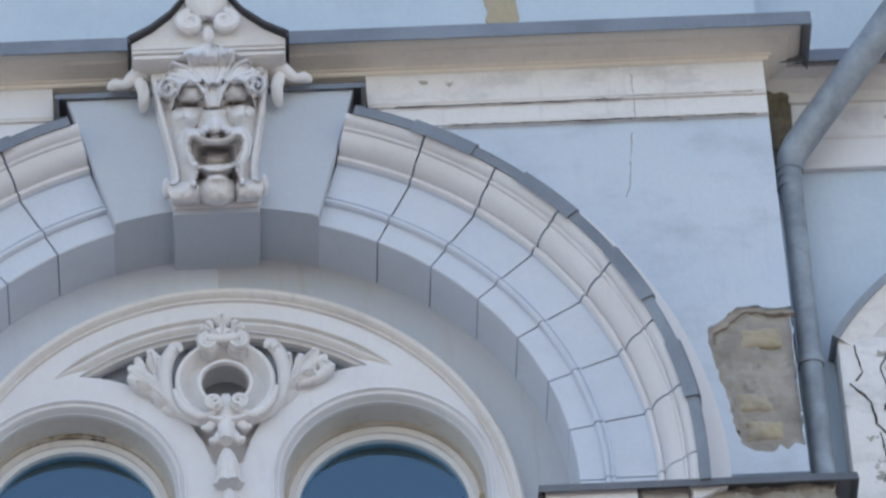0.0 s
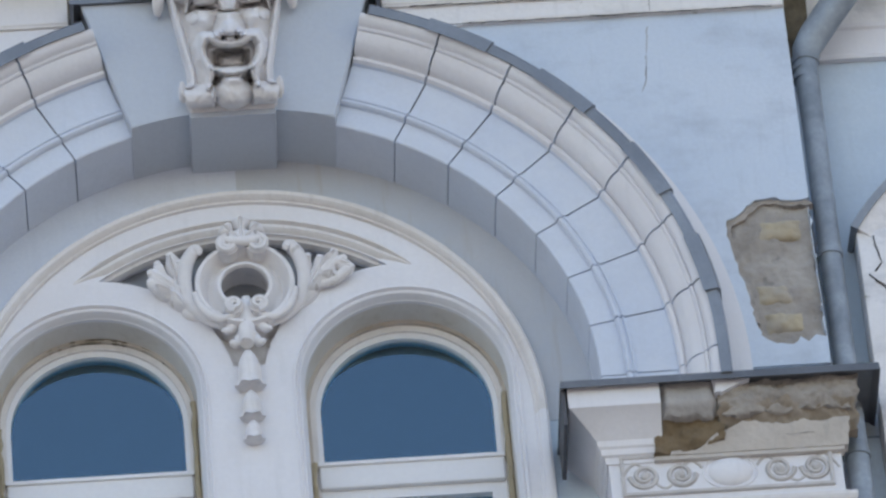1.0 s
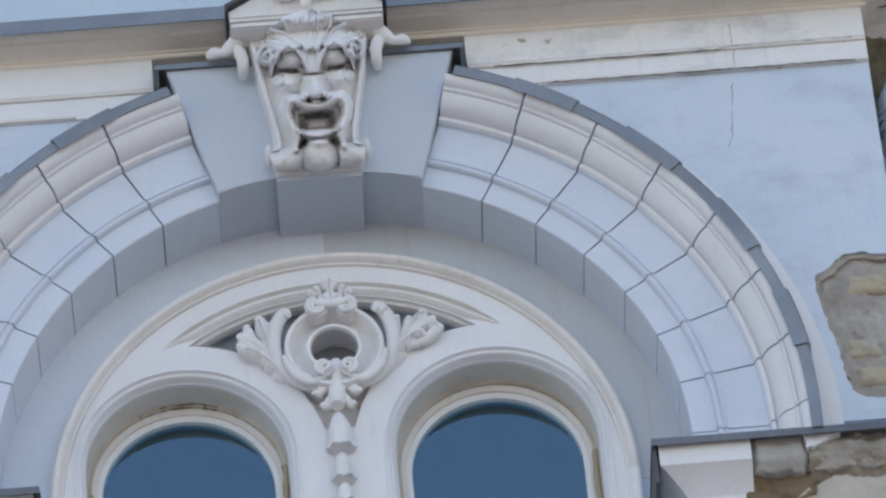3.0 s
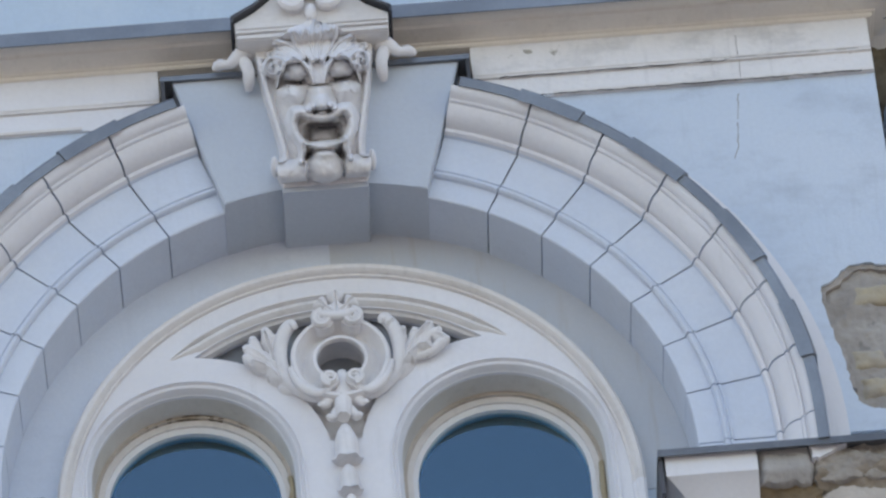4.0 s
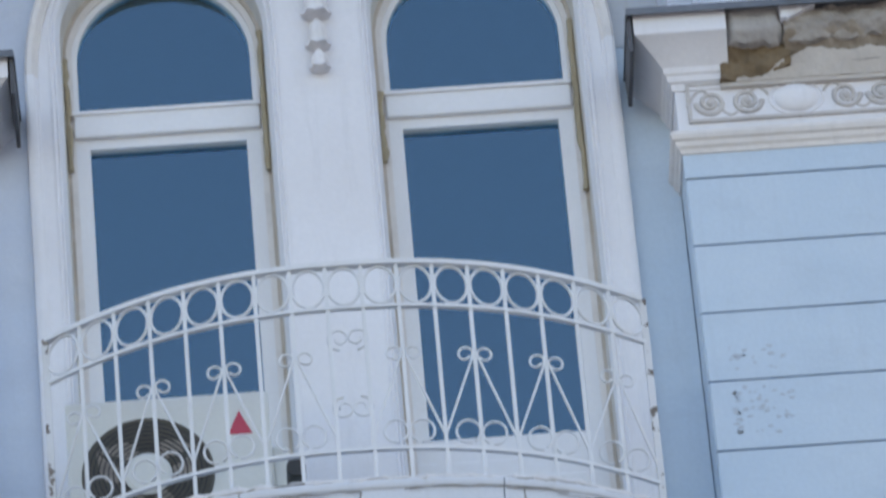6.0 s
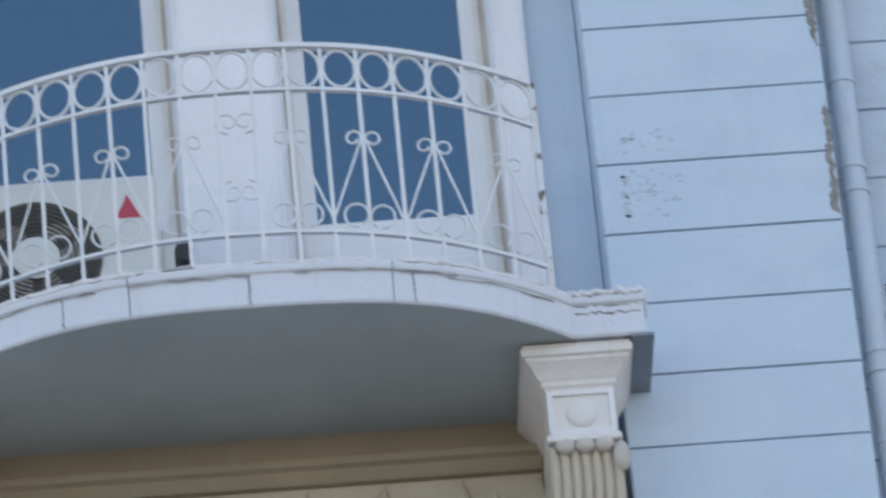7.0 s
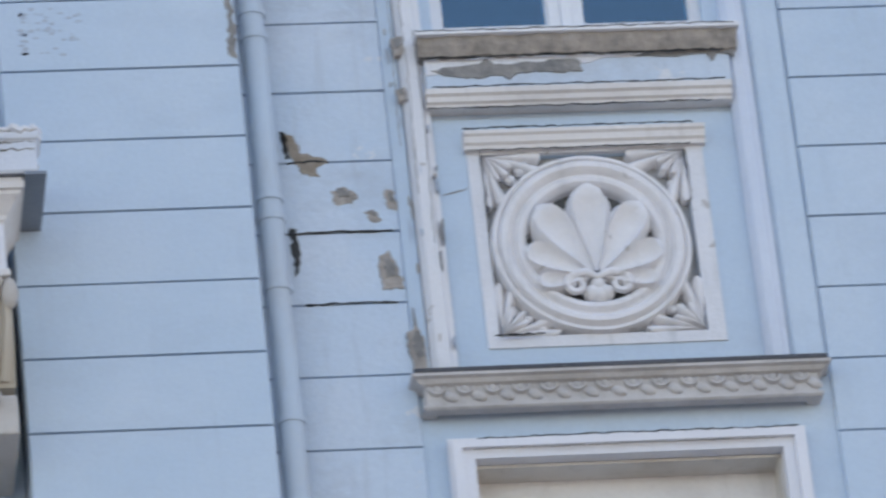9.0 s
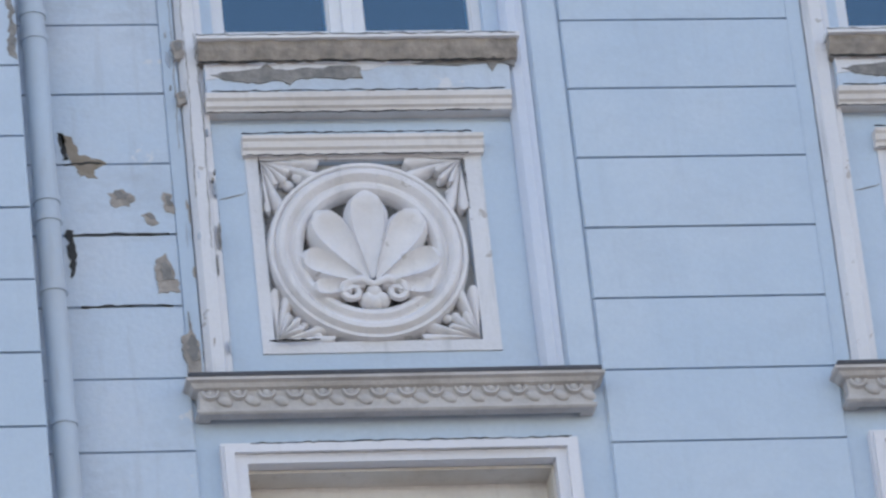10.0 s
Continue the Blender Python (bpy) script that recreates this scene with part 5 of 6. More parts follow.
# ---- corbels under the balcony ----
def corbel(s):
    c = thing("corbel", (s * 1.1, -0.1, -3.5), "cream fluted corbel with square moulded capital", "corbel", "corbels of the balcony")
    x0, x1, yf = 0.99, 1.222, -0.30
    p = [(x0, YB), (x0, yf), (x1, yf), (x1, 0.02)]
    pl = p if s > 0 else [(-x, y) for x, y in p][::-1]
    m = B()
    moulding(m, pl, [(-0.05, -2.712), (0.0, -2.712), (0.004, -2.700), (0.012, -2.692), (0.014, -2.676), (0.026, -2.664), (0.044, -2.632), (0.060, -2.618), (0.062, -2.606), (0.074, -2.602), (0.078, -2.580), (0.070, -2.574), (0.070, -2.560), (-0.05, -2.560)])
    part("capital", m, CREAM, c, smooth=25)
    m = B()
    box(m, *sorted((s * x0, s * x1)), yf, YB, -2.888, -2.708)
    box(m, *sorted((s * (x0 - 0.012), s * (x1 + 0.012))), yf - 0.012, YB, -2.908, -2.881, 0.006)
    part("block", m, CREAM, c)
    m = B()
    ring(m, s * (x0 + x1) / 2, -2.798, 0, 360, [(0.0, yf - 0.016), (0.035, yf - 0.014), (0.055, yf - 0.006), (0.058, yf + 0.003), (0.0, yf + 0.003)], 24)
    part("rosette", m, CREAM, c, smooth=50)
    m = B()
    frame_between(m, [(s * x0, -2.883), (s * x0, -2.713), (s * x1, -2.713), (s * x1, -2.883)], [(s * (x0 + 0.02), -2.866), (s * (x0 + 0.02), -2.730), (s * (x1 - 0.02), -2.730), (s * (x1 - 0.02), -2.866)], yf - 0.012, yf + 0.002)
    part("block_border", m, WHITE, c)
    m = B()
    box(m, *sorted((s * (x0 - 0.012), s * (x1 + 0.012))), yf + 0.10, YB, -3.458, -3.308, 0.012)
    part("base", m, REMNANT, c)
    m = B()
    box(m, *sorted((s * 1.30, s * 1.375)), -0.40, 0.02, -2.567, -2.555)
    part("abacus_edge", m, ZINC, c)
    n_ = 7
    for k in range(n_):
        m = B()
        xa = x0 - 0.01 + (x1 - x0 + 0.02) * (k + 0.5) / n_
        tube(m, [(s * xa, yf + 0.03, -2.913), (s * xa, yf + 0.035, -3.063), (s * (xa - 0.01), yf + 0.06, -3.173), (s * (xa - 0.02), yf + 0.10, -3.258)], 0.0158, 10)
        part("flute", m, DUSTY, c, smooth=50)
    m = B()
    rows_to_skin(m, [[(s * (x0 - 0.01), yf + 0.03 + d, z), (s * (x1 + 0.01), yf + 0.03 + d, z), (s * (x1 + 0.01), YB, z), (s * (x0 - 0.01), YB, z)] for z, d in ((-2.903, 0), (-3.063, 0.005), (-3.173, 0.03), (-3.278, 0.08))])
    part("shaft", m, DUSTY, c)
    for bx_, by_, bz_, sx_, sy_, sz_ in ([(x0 + 0.05 + 0.066 * q, yf + 0.01, -2.918, 0.036, 0.03, 0.03) for q in range(3)]
                                         + [(x1 + 0.005, yf + 0.02, -2.963, 0.03, 0.035, 0.06), ((x0 + x1 - 0.02) / 2, yf + 0.08, -3.323, 0.085, 0.055, 0.045)]):
        m = B()
        blob(m, (s * bx_, by_, bz_), (sx_, sy_, sz_))
        part("carved_bud", m, REMNANT, c, smooth=50)
    return c


corbel(1)
corbel(-1)

# ---- wall under the balcony: ochre lintel, carved frieze, mouldings ----
low = thing("lintel_frieze", (0, 0.2, -3.4), "ochre-stained lintel with carved white scroll frieze", "frieze")
m = B()
box(m, -0.985, 0.985, 0.17, YB, -2.66, -2.545)
part("lintel", m, OCHRE, low, "ochre-stained band")
m = B()
moulding(m, [(-0.985, 0.17), (0.985, 0.17)], [(-0.05, -2.745), (0.0, -2.745), (0.012, -2.73), (0.02, -2.70), (0.04, -2.69), (0.045, -2.665), (-0.05, -2.655)])
part("bead", m, OCHRE, low, smooth=30)
m = B()
box(m, -0.985, 0.985, 0.20, YB, -3.05, -2.745)
part("field", m, DUSTY, low)
for k in range(-3, 4):
    cx = k * 0.27
    m = B()
    spiral(m, (cx, -2.90), 0.19, 0.11, 1.7, 90 * (1 if k % 2 else -1), 1 if k % 2 else -1, 0.022, 40, 0.18)
    part("scroll", m, DUSTY, low, smooth=60)
    m = B()
    fan(m, (cx, -2.90), (cx, -2.825), 178, 7, 0.19, 0.21, 0.03, 0.02, 1.0)
    part("rosette", m, DUSTY, low, smooth=60)
    m = B()
    for q in (-1, 1):
        leaf(m, (cx + 0.135, -2.90), (cx + 0.135 + q * 0.03, -2.90 + q * 0.12), 0.07, 0.20, 0.03, 0.02)
    part("leaf", m, DUSTY, low, smooth=60)
m = B()
moulding(m, [(-0.985, 0.17), (0.985, 0.17)], [(-0.05, -3.19), (0.0, -3.19), (0.01, -3.16), (0.03, -3.14), (0.034, -3.09), (0.05, -3.08), (0.05, -3.055), (-0.05, -3.05)])
box(m, -0.985, 0.985, 0.15, YB, -4.2, -3.195)
part("lower_moulding", m, REMNANT, low, smooth=30)


# ---- bays of the side wall: window, sill, roundel panel, ledge, lower window ----
def bay(c, first):
    made = []
    w = thing("window_3", (c, 0.30, -1.7), "white framed casement window with dark blue panes", "window", kind="structure")
    made.append(w)
    m = B()
    frame_between(m, [(c - 0.49, -1.745), (c - 0.49, 0.35), (c + 0.50, 0.35), (c + 0.50, -1.745)], [(c - 0.445, -1.66), (c - 0.445, 0.31), (c + 0.468, 0.31), (c + 0.468, -1.66)], 0.27, 0.36)
    part("frame", m, FRAME, w)
    m = B()
    box(m, c - 0.055, c + 0.07, 0.265, 0.36, -1.70, 0.31, 0.006)
    box(m, c - 0.012, c + 0.028, 0.250, 0.27, -1.70, 0.31, 0.006)
    part("mullion", m, FRAME, w)
    for a, b in ((c - 0.45, c - 0.05), (c + 0.065, c + 0.472)):
        m = B()
        frame_between(m, [(a, -1.665), (a, 0.315), (b, 0.315), (b, -1.665)], [(a + 0.012, -1.628), (a + 0.012, 0.29), (b - 0.012, 0.29), (b - 0.012, -1.628)], 0.285, 0.32)
        sash_ = part("sash", m, FRAME, w)
        pane("pane", [(a + 0.004, -1.66), (a + 0.004, 0.31), (b - 0.004, 0.31), (b - 0.004, -1.66)], 0.30, sash_)
    # architrave strips at both sides
    tr = thing("window_architrave", (c, YS, -3.1), "white flaking window architrave, worn at its edge", "architrave")
    made.append(tr)
    for xa, xb, mt in ((c - 0.63, c - 0.535, FLAKED), (c + 0.555, c + 0.64, PALE)):
        m = B()
        rows_to_skin(m, [[(xa, YS - 0.02, z), (xa + 0.02, YS - 0.045, z), (xb - 0.03, YS - 0.045, z), (xb - 0.02, YS - 0.028, z), (xb, YS - 0.02, z), (xb, YS + 0.03, z), (xa, YS + 0.03, z)] for z in (-3.118, 0.45)])
        part("side_strip", m, mt, tr)
    m = B()
    rows_to_skin(m, [[(c + 0.645, YS - 0.006, z), (c + 0.66, YS - 0.02, z), (c + 0.70, YS - 0.012, z), (c + 0.765, YS - 0.004, z), (c + 0.765, YS + 0.03, z), (c + 0.645, YS + 0.03, z)] for z in (-3.118, 0.45)])
    rows_to_skin(m, [[(c - 0.685, YS - 0.004, z), (c - 0.635, YS - 0.012, z), (c - 0.635, YS + 0.03, z), (c - 0.685, YS + 0.03, z)] for z in (-3.118, 0.45)])
    part("outer_strip", m, BLUE, tr)
    # sill
    sl = thing("window_sill", (c + 0.01, 0.1, -1.8), "worn white window sill with crumbling grey edge", "sill")
    made.append(sl)
    m = B()
    box(m, c - 0.575, c + 0.60, 0.085, 0.34, -1.772, -1.752, 0.004)
    part("sheet", m, FRAME, sl, "white sheet on top")
    rr = random.Random(17 if first else 23)
    m = B()
    rows = []
    for i in range(41):
        x = c - 0.565 + 1.155 * i / 40
        a, b = rr.uniform(-0.006, 0.006), rr.uniform(-0.008, 0.008)
        rows.append([(x, 0.105 + a, -1.772), (x, 0.112 + a, -1.80 + b), (x, 0.135 + a, -1.838 + b), (x, YS + 0.03, -1.845), (x, YS + 0.03, -1.772)])
    rows_to_skin(m, rows)
    part("edge", m, SCAR, sl, "crumbled grey-brown edge")
    m = B()
    box(m, c - 0.545, c + 0.56, 0.150, YS + 0.03, -1.963, -1.84, 0.006)
    part("apron", m, BLUE_WORN, sl)
    if first:
        m = B()
        prism(m, ragged([(c -0.538, -1.818), (c +0.229, -1.814), (c +0.585, -1.802), (c +0.582, -1.831), (c +0.278, -1.843), (c +0.226, -1.852), (c +0.127, -1.852), (c +0.035, -1.874), (c -0.146, -1.879), (c -0.350, -1.882), (c -0.545, -1.907)], 40, 0.02, 0.005), 0.147, 0.152)
        part("paint_layer", m, FLAKED, sl, "flaking white paint")
        for sd_, pts_ in ((41, [(c -0.524, -1.888), (c -0.431, -1.873), (c -0.349, -1.865), (c -0.322, -1.843), (c -0.292, -1.867), (c -0.145, -1.865), (c -0.072, -1.855), (c +0.019, -1.863), (c +0.023, -1.906), (c -0.067, -1.909), (c -0.148, -1.900), (c -0.220, -1.910), (c -0.243, -1.933), (c -0.268, -1.914), (c -0.395, -1.923), (c -0.475, -1.910)]), (42, [(c +0.201, -1.848), (c +0.279, -1.831), (c +0.374, -1.809), (c +0.478, -1.795), (c +0.586, -1.788), (c +0.578, -1.865), (c +0.518, -1.850), (c +0.496, -1.883), (c +0.479, -1.849), (c +0.389, -1.855), (c +0.277, -1.852)])):
            m = B()
            prism(m, ragged(pts_, sd_, 0.02, 0.006), 0.144, 0.152)
            part("plaster_scar", m, GRIME, sl, "sooty patch of fallen plaster")
    m = B()
    moulding(m, [(c - 0.55, 0.165), (c + 0.555, 0.165)], [(-0.06, -2.030), (0.0, -2.030), (0.004, -2.020), (0.014, -2.014), (0.018, -1.996), (0.030, -1.988), (0.033, -1.968), (-0.06, -1.962)])
    part("bed_moulding", m, CREAM, sl, smooth=30)
    # roundel panel
    pn = thing("roundel_panel", (c, YS, -2.95), "white square stucco panel with palmette in a roundel", "panel", "roundel panels")
    made.append(pn)
    cx, cz = c - 0.012, -2.586
    y = YS + 0.006
    m = B()
    frame_between(m, [(c - 0.53, -3.118), (c - 0.53, -2.056), (c + 0.555, -2.056), (c + 0.555, -3.118)], [(c - 0.376, -2.943), (c - 0.376, -2.204), (c + 0.366, -2.204), (c + 0.366, -2.943)], YS + 0.004, YS + 0.03)
    part("blue_field", m, BLUE, pn, "pale blue painted field")
    m = B()
    frame_between(m, [(c - 0.42, -2.985), (c - 0.42, -2.135), (c + 0.43, -2.135), (c + 0.43, -2.985)], [(c - 0.375, -2.942), (c - 0.375, -2.205), (c + 0.365, -2.205), (c + 0.365, -2.942)], y - 0.009, y + 0.02)
    part("frame", m, FLAKED, pn)
    m = B()
    moulding(m, [(c - 0.43, y - 0.02), (c + 0.44, y - 0.02)], [(-0.03, -2.195), (0.010, -2.195), (0.013, -2.180), (0.024, -2.172), (0.028, -2.150), (0.038, -2.143), (0.040, -2.130), (-0.03, -2.122)])
    part("head_moulding", m, CREAM, pn, smooth=30)
    # ground of the corners: dirt and crevice shade in one colour
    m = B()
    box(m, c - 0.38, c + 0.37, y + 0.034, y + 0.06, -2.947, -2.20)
    part("ground", m, GROUND, pn, "grimy ground darkened for shade between the leaves")
    m = B()
    ring(m, cx, cz, 0, 360, [(0.228, y + 0.034), (0.230, y + 0.004), (0.236, y - 0.022), (0.248, y - 0.036), (0.262, y - 0.038), (0.270, y - 0.030), (0.276, y - 0.018), (0.284, y - 0.016), (0.290, y - 0.030),
                             (0.304, y - 0.044), (0.320, y - 0.044), (0.330, y - 0.032), (0.335, y - 0.020), (0.341, y - 0.032), (0.352, y - 0.032), (0.358, y - 0.014), (0.362, y + 0.034)], 64)
    part("roundel_ring", m, STUCCO, pn, smooth=35)
    # near-black disc paints the shade between the petals
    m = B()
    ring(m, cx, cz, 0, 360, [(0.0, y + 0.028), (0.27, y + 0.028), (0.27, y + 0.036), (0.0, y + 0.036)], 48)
    part("hollow", m, JOINT_HOLLOW, pn, "hollow ground darkened for shade")
    root = (cx + 0.002, cz - 0.145)
    for a, ln, wd in ((0, 0.345, 0.160), (-32, 0.315, 0.155), (32, 0.315, 0.155), (-64, 0.245, 0.125), (64, 0.245, 0.125), (-94, 0.190, 0.085), (94, 0.190, 0.085)):
        m = B()
        rows = []
        d = Vector((math.sin(radians(a)), math.cos(radians(a))))
        sd = Vector((d.y, -d.x))
        for i in range(13):
            k = i / 12
            ww = wd * (0.16 + 0.84 * math.sin(min(1.0, k * 1.25) * math.pi / 2) ** 1.15) * math.sqrt(max(0.02, 1 - max(0, (k - 0.72) / 0.28) ** 2))
            row = []
            for j in range(9):
                q = j / 4 - 1
                rim_ = max(abs(q), min(1.0, max(0.0, (k - 0.55) / 0.42)))
                h = 0.016 + 0.030 * (0.5 + 0.5 * k) * (1 - 0.8 * q ** 8) + 0.020 * math.exp(-((rim_ - 0.80) / 0.15) ** 2) - 0.012 * math.exp(-(q / 0.45) ** 2) * step_up(0.15, 0.4, k) * (1 - step_up(0.8, 0.95, k))
                pp = Vector(root) + d * (0.03 + ln * k) + sd * (q * ww / 2)
                row.append((pp.x, y - h, pp.y))
            row += [(row[-1][0], y + 0.03, row[-1][2]), (row[0][0], y + 0.03, row[0][2])]
            rows.append(row)
        rows_to_skin(m, rows)
        part("petal", m, STUCCO, pn, smooth=50)
    for q in (-1, 1):
        m = B()
        spiral(m, (cx + 0.004 + q * 0.080, cz - 0.172), y - 0.036, 0.038, 1.4, 0, q, 0.017, 30)
        tube(m, [(cx + 0.004, y - 0.034, cz - 0.142), (cx + 0.004 + q * 0.045, y - 0.040, cz - 0.124), (cx + 0.004 + q * 0.09, y - 0.036, cz - 0.134), (cx + 0.004 + q * 0.15, y - 0.02, cz - 0.120)], [0.013, 0.016, 0.016, 0.008], 8)
        part("curl", m, STUCCO, pn, smooth=60)
    m = B()
    for dx_, dz_ in ((0.004, -0.165), (-0.022, -0.196), (0.030, -0.196), (0.004, -0.205)):
        blob(m, (cx + dx_, y - 0.010, cz + dz_), (0.032, 0.034, 0.030))
    part("bud", m, STUCCO, pn, smooth=60)
    rr = random.Random(7)
    for qx in (-1, 1):
        for qz in (-1, 1):
            m = B()
            kx, kz = c - 0.005 + qx * 0.362, -2.573 + qz * 0.362
            fan(m, (kx, kz), (kx - qx * 0.035, kz - qz * 0.215), 17, 2, y + 0.012, y + 0.036, 0.025, 0.02)
            fan(m, (kx, kz), (kx - qx * 0.215, kz - qz * 0.035), 17, 2, y + 0.012, y + 0.036, 0.025, 0.02)
            fan(m, (kx, kz), (kx - qx * 0.085, kz - qz * 0.085), 30, 3, y + 0.006, y + 0.036, 0.03, 0.02)
            for _ in range(9):
                u_, v_ = rr.uniform(0.02, 0.15), rr.uniform(0.02, 0.15)
                if u_ + v_ < 0.20:
                    blob(m, (kx - qx * u_, y + 0.014, kz - qz * v_), (rr.uniform(0.012, 0.024), 0.022, rr.uniform(0.012, 0.022)), rr.uniform(0, 90), 8, 6)
            part("corner_leaves", m, STUCCO, pn, smooth=60)
    if first:
        for k_, (p_, yy, w_) in enumerate((([(c - 0.565, -1.842), (c + 0.56, -1.842)], 0.132, 0.004), ([(c - 0.53, -1.962), (c + 0.55, -1.962)], 0.135, 0.0028), ([(c - 0.55, -2.032), (c - 0.1, -2.034), (c + 0.5, -2.032)], 0.163, 0.0024),
                                           ([(c - 0.43, -2.122), (c + 0.42, -2.122)], y - 0.058, 0.0030), ([(c - 0.42, -2.196), (c + 0.40, -2.197)], y - 0.031, 0.0026), ([(c - 0.372, -2.21), (c - 0.372, -2.50)], y - 0.030, 0.0026),
                                           ([(c - 0.40, -2.945), (c - 0.20, -2.944)], y - 0.031, 0.004), ([(c - 0.52, -2.36), (c - 0.44, -2.34), (c - 0.42, -2.33)], YS + 0.003, 0.0019),
                                           ([(c + 0.362, -2.22), (c + 0.362, -2.45)], y - 0.030, 0.0022), ([(c - 0.575, -1.757), (c + 0.6, -1.757)], 0.084, 0.0022))):
            crack(pn if k_ > 2 and k_ != 9 else sl, p_, yy, 500 + k_, w_)
        for k_, (p_, w_) in enumerate((([(c - 0.50, -3.347), (c - 0.1, -3.345), (c + 0.655, -3.346)], 0.0026), ([(c - 0.52, -3.40), (c + 0.1, -3.398), (c + 0.56, -3.40)], 0.0014))):
            crack(pn, p_, YS - 0.046 + 0.020 * (k_ == 0), 560 + k_, w_)
    # ledge with its carved band
    lg = thing("ledge", (c + 0.02, 0.1, -3.2251), "carved cream ledge band with dark sheet on top", "ledge", "ledges under the panels")
    made.append(lg)
    m = B()
    box(m, c - 0.705, c + 0.755, 0.105, YS + 0.03, -3.1228, -3.1050, 0.004)
    part("sheet", m, ZINC_DARK, lg, "dark sheet")
    m = B()
    moulding(m, [(c - 0.668, YS + 0.01), (c - 0.668, 0.155), (c + 0.718, 0.155), (c + 0.718, YS + 0.01)], [(-0.04, -3.2482), (0.004, -3.2482), (0.012, -3.2416), (0.012, -3.2330), (0.0, -3.2284), (0.002, -3.1591), (0.02, -3.1525),
                                                                   (0.03, -3.1393), (0.046, -3.1340), (0.048, -3.1235), (-0.04, -3.1235)])
    part("band", m, LEDGE, lg, "dusty grey-cream carved band", smooth=25)
    for i in range(14):
        x = c - 0.630 + 1.285 * i / 13
        m = B()
        ring(m, x, -3.1624, 90, 270, [(0.018, 0.156), (0.022, 0.138), (0.030, 0.136), (0.036, 0.156)], 10)
        blob(m, (x, 0.152, -3.1710), (0.018, 0.014, 0.016), 0, 8, 6)
        blob(m, (x + 0.048, 0.152, -3.2000), (0.03, 0.014, 0.018), 25, 8, 6)
        part("carving", m, LEDGE, lg, smooth=60)
    # window below
    lw = thing("window_4", (c, 0.3, -4.5), "white framed lower window under a moulded lintel", "window", kind="structure")
    made.append(lw)
    m = B()
    frame_between(m, [(c - 0.605, -6.2), (c - 0.605, -3.335 - 0.01), (c + 0.655, -3.345), (c + 0.655, -6.2)], [(c - 0.515, -6.2), (c - 0.515, -3.425), (c + 0.57, -3.425), (c + 0.57, -6.2)], YS - 0.025, YS + 0.03)
    frame_between(m, [(c - 0.595, -6.2), (c - 0.595, -3.36), (c + 0.645, -3.36), (c + 0.645, -6.2)], [(c - 0.56, -6.2), (c - 0.56, -3.39), (c + 0.61, -3.39), (c + 0.61, -6.2)], YS - 0.045, YS - 0.02)
    part("surround", m, WHITE, lw)
    m = B()
    box(m, c - 0.515, c + 0.57, 0.36, 0.42, -3.68, -3.41, 0.006)
    box(m, c - 0.515, c + 0.57, 0.34, 0.37, -3.59, -3.56, 0.006)
    part("head", m, CREAM, lw)
    m = B()
    box(m, c - 0.518, c + 0.573, YS + 0.031, 0.362, -3.437, -3.426)
    for xa in (c - 0.519, c + 0.562):
        box(m, xa, xa + 0.012, YS + 0.031, 0.362, -6.19, -3.438)
    part("reveal", m, REVEAL, lw, "cream-stained reveal")
    m = B()
    frame_between(m, [(c - 0.515, -6.2), (c - 0.515, -3.66), (c + 0.57, -3.66), (c + 0.57, -6.2)], [(c - 0.44, -6.1), (c - 0.44, -3.72), (c + 0.50, -3.72), (c + 0.50, -6.1)], 0.37, 0.43)
    part("frame", m, FRAME, lw)
    pane("pane", [(c - 0.45, -6.12), (c - 0.45, -3.71), (c + 0.51, -3.71), (c + 0.51, -6.12)], 0.40, lw)
    return made


bay_things = bay(BAY, True)
for i in (1, 2):
    for ob in bay_things:
        copy_thing(ob, Matrix.Translation((ob.location.x + i * PITCH, ob.location.y, ob.location.z)))

# ---- upper side wall: string course and the arched hood of the next window ----
sc = thing("side_cornice", (3.4, 0.2, 1.7), "pale string course on the recessed wall under a sheet edge", "cornice")
m = B()
moulding(m, [(2.15, YS), (12, YS)], [(-0.03, 1.545), (0.012, 1.545), (0.016, 1.56), (0.010, 1.57), (0.010, 1.68), (0.02, 1.69), (0.022, 1.705), (-0.03, 1.71)])
part("string_course", m, WHITE, sc, smooth=25)
m = B()
box(m, 2.15, 12, YS - 0.006, YS + 0.03, 1.712, 1.862)
part("frieze_band", m, WHITE_WORN, sc)
m = B()
rough_skin(m, 2.134, 2.235, lambda x: 1.52 + 1.2 * max(0, x - 2.19) + 0.02 * lumps(x, 0, 20, 3), lambda x: 1.95, lambda x, z: YS - 0.035 - 0.016 * lumps(x, z, 14, 21) - 0.006 * lumps(x, z, 40, 22), YS + 0.03, 14, 40)
part("damp_corner", m, MOULD, sc, "black damp-stained crumbling corner", smooth=50)
m = B()
moulding(m, [(2.15, YS), (12, YS)], [(-0.03, 1.86), (0.02, 1.86), (0.03, 1.90), (0.07, 1.94), (0.12, 1.955), (0.12, 1.99), (-0.03, 2.02)])
part("mouldings", m, CREAM, sc, smooth=25)
m = B()
moulding(m, [(2.15, YS), (12, YS)], [(0.12, 1.985), (0.16, 1.95), (0.165, 1.95), (0.16, 2.01), (-0.03, 2.06), (-0.03, 2.05), (0.12, 2.0)])
part("gutter_flashing", m, ZINC, sc)
hood = thing("window_hood", (BAY, YS, 0.0), "cracked white arched window hood with flaking paint", "hood")
m = B()
ring(m, BAY, 0.0, -58, 58, [(0.98, YS), (0.98, YS - 0.03), (1.06, YS - 0.045), (1.10, YS - 0.04), (1.13, YS - 0.10), (1.19, YS - 0.13), (1.225, YS - 0.14), (1.225, YS + 0.02)], 40)
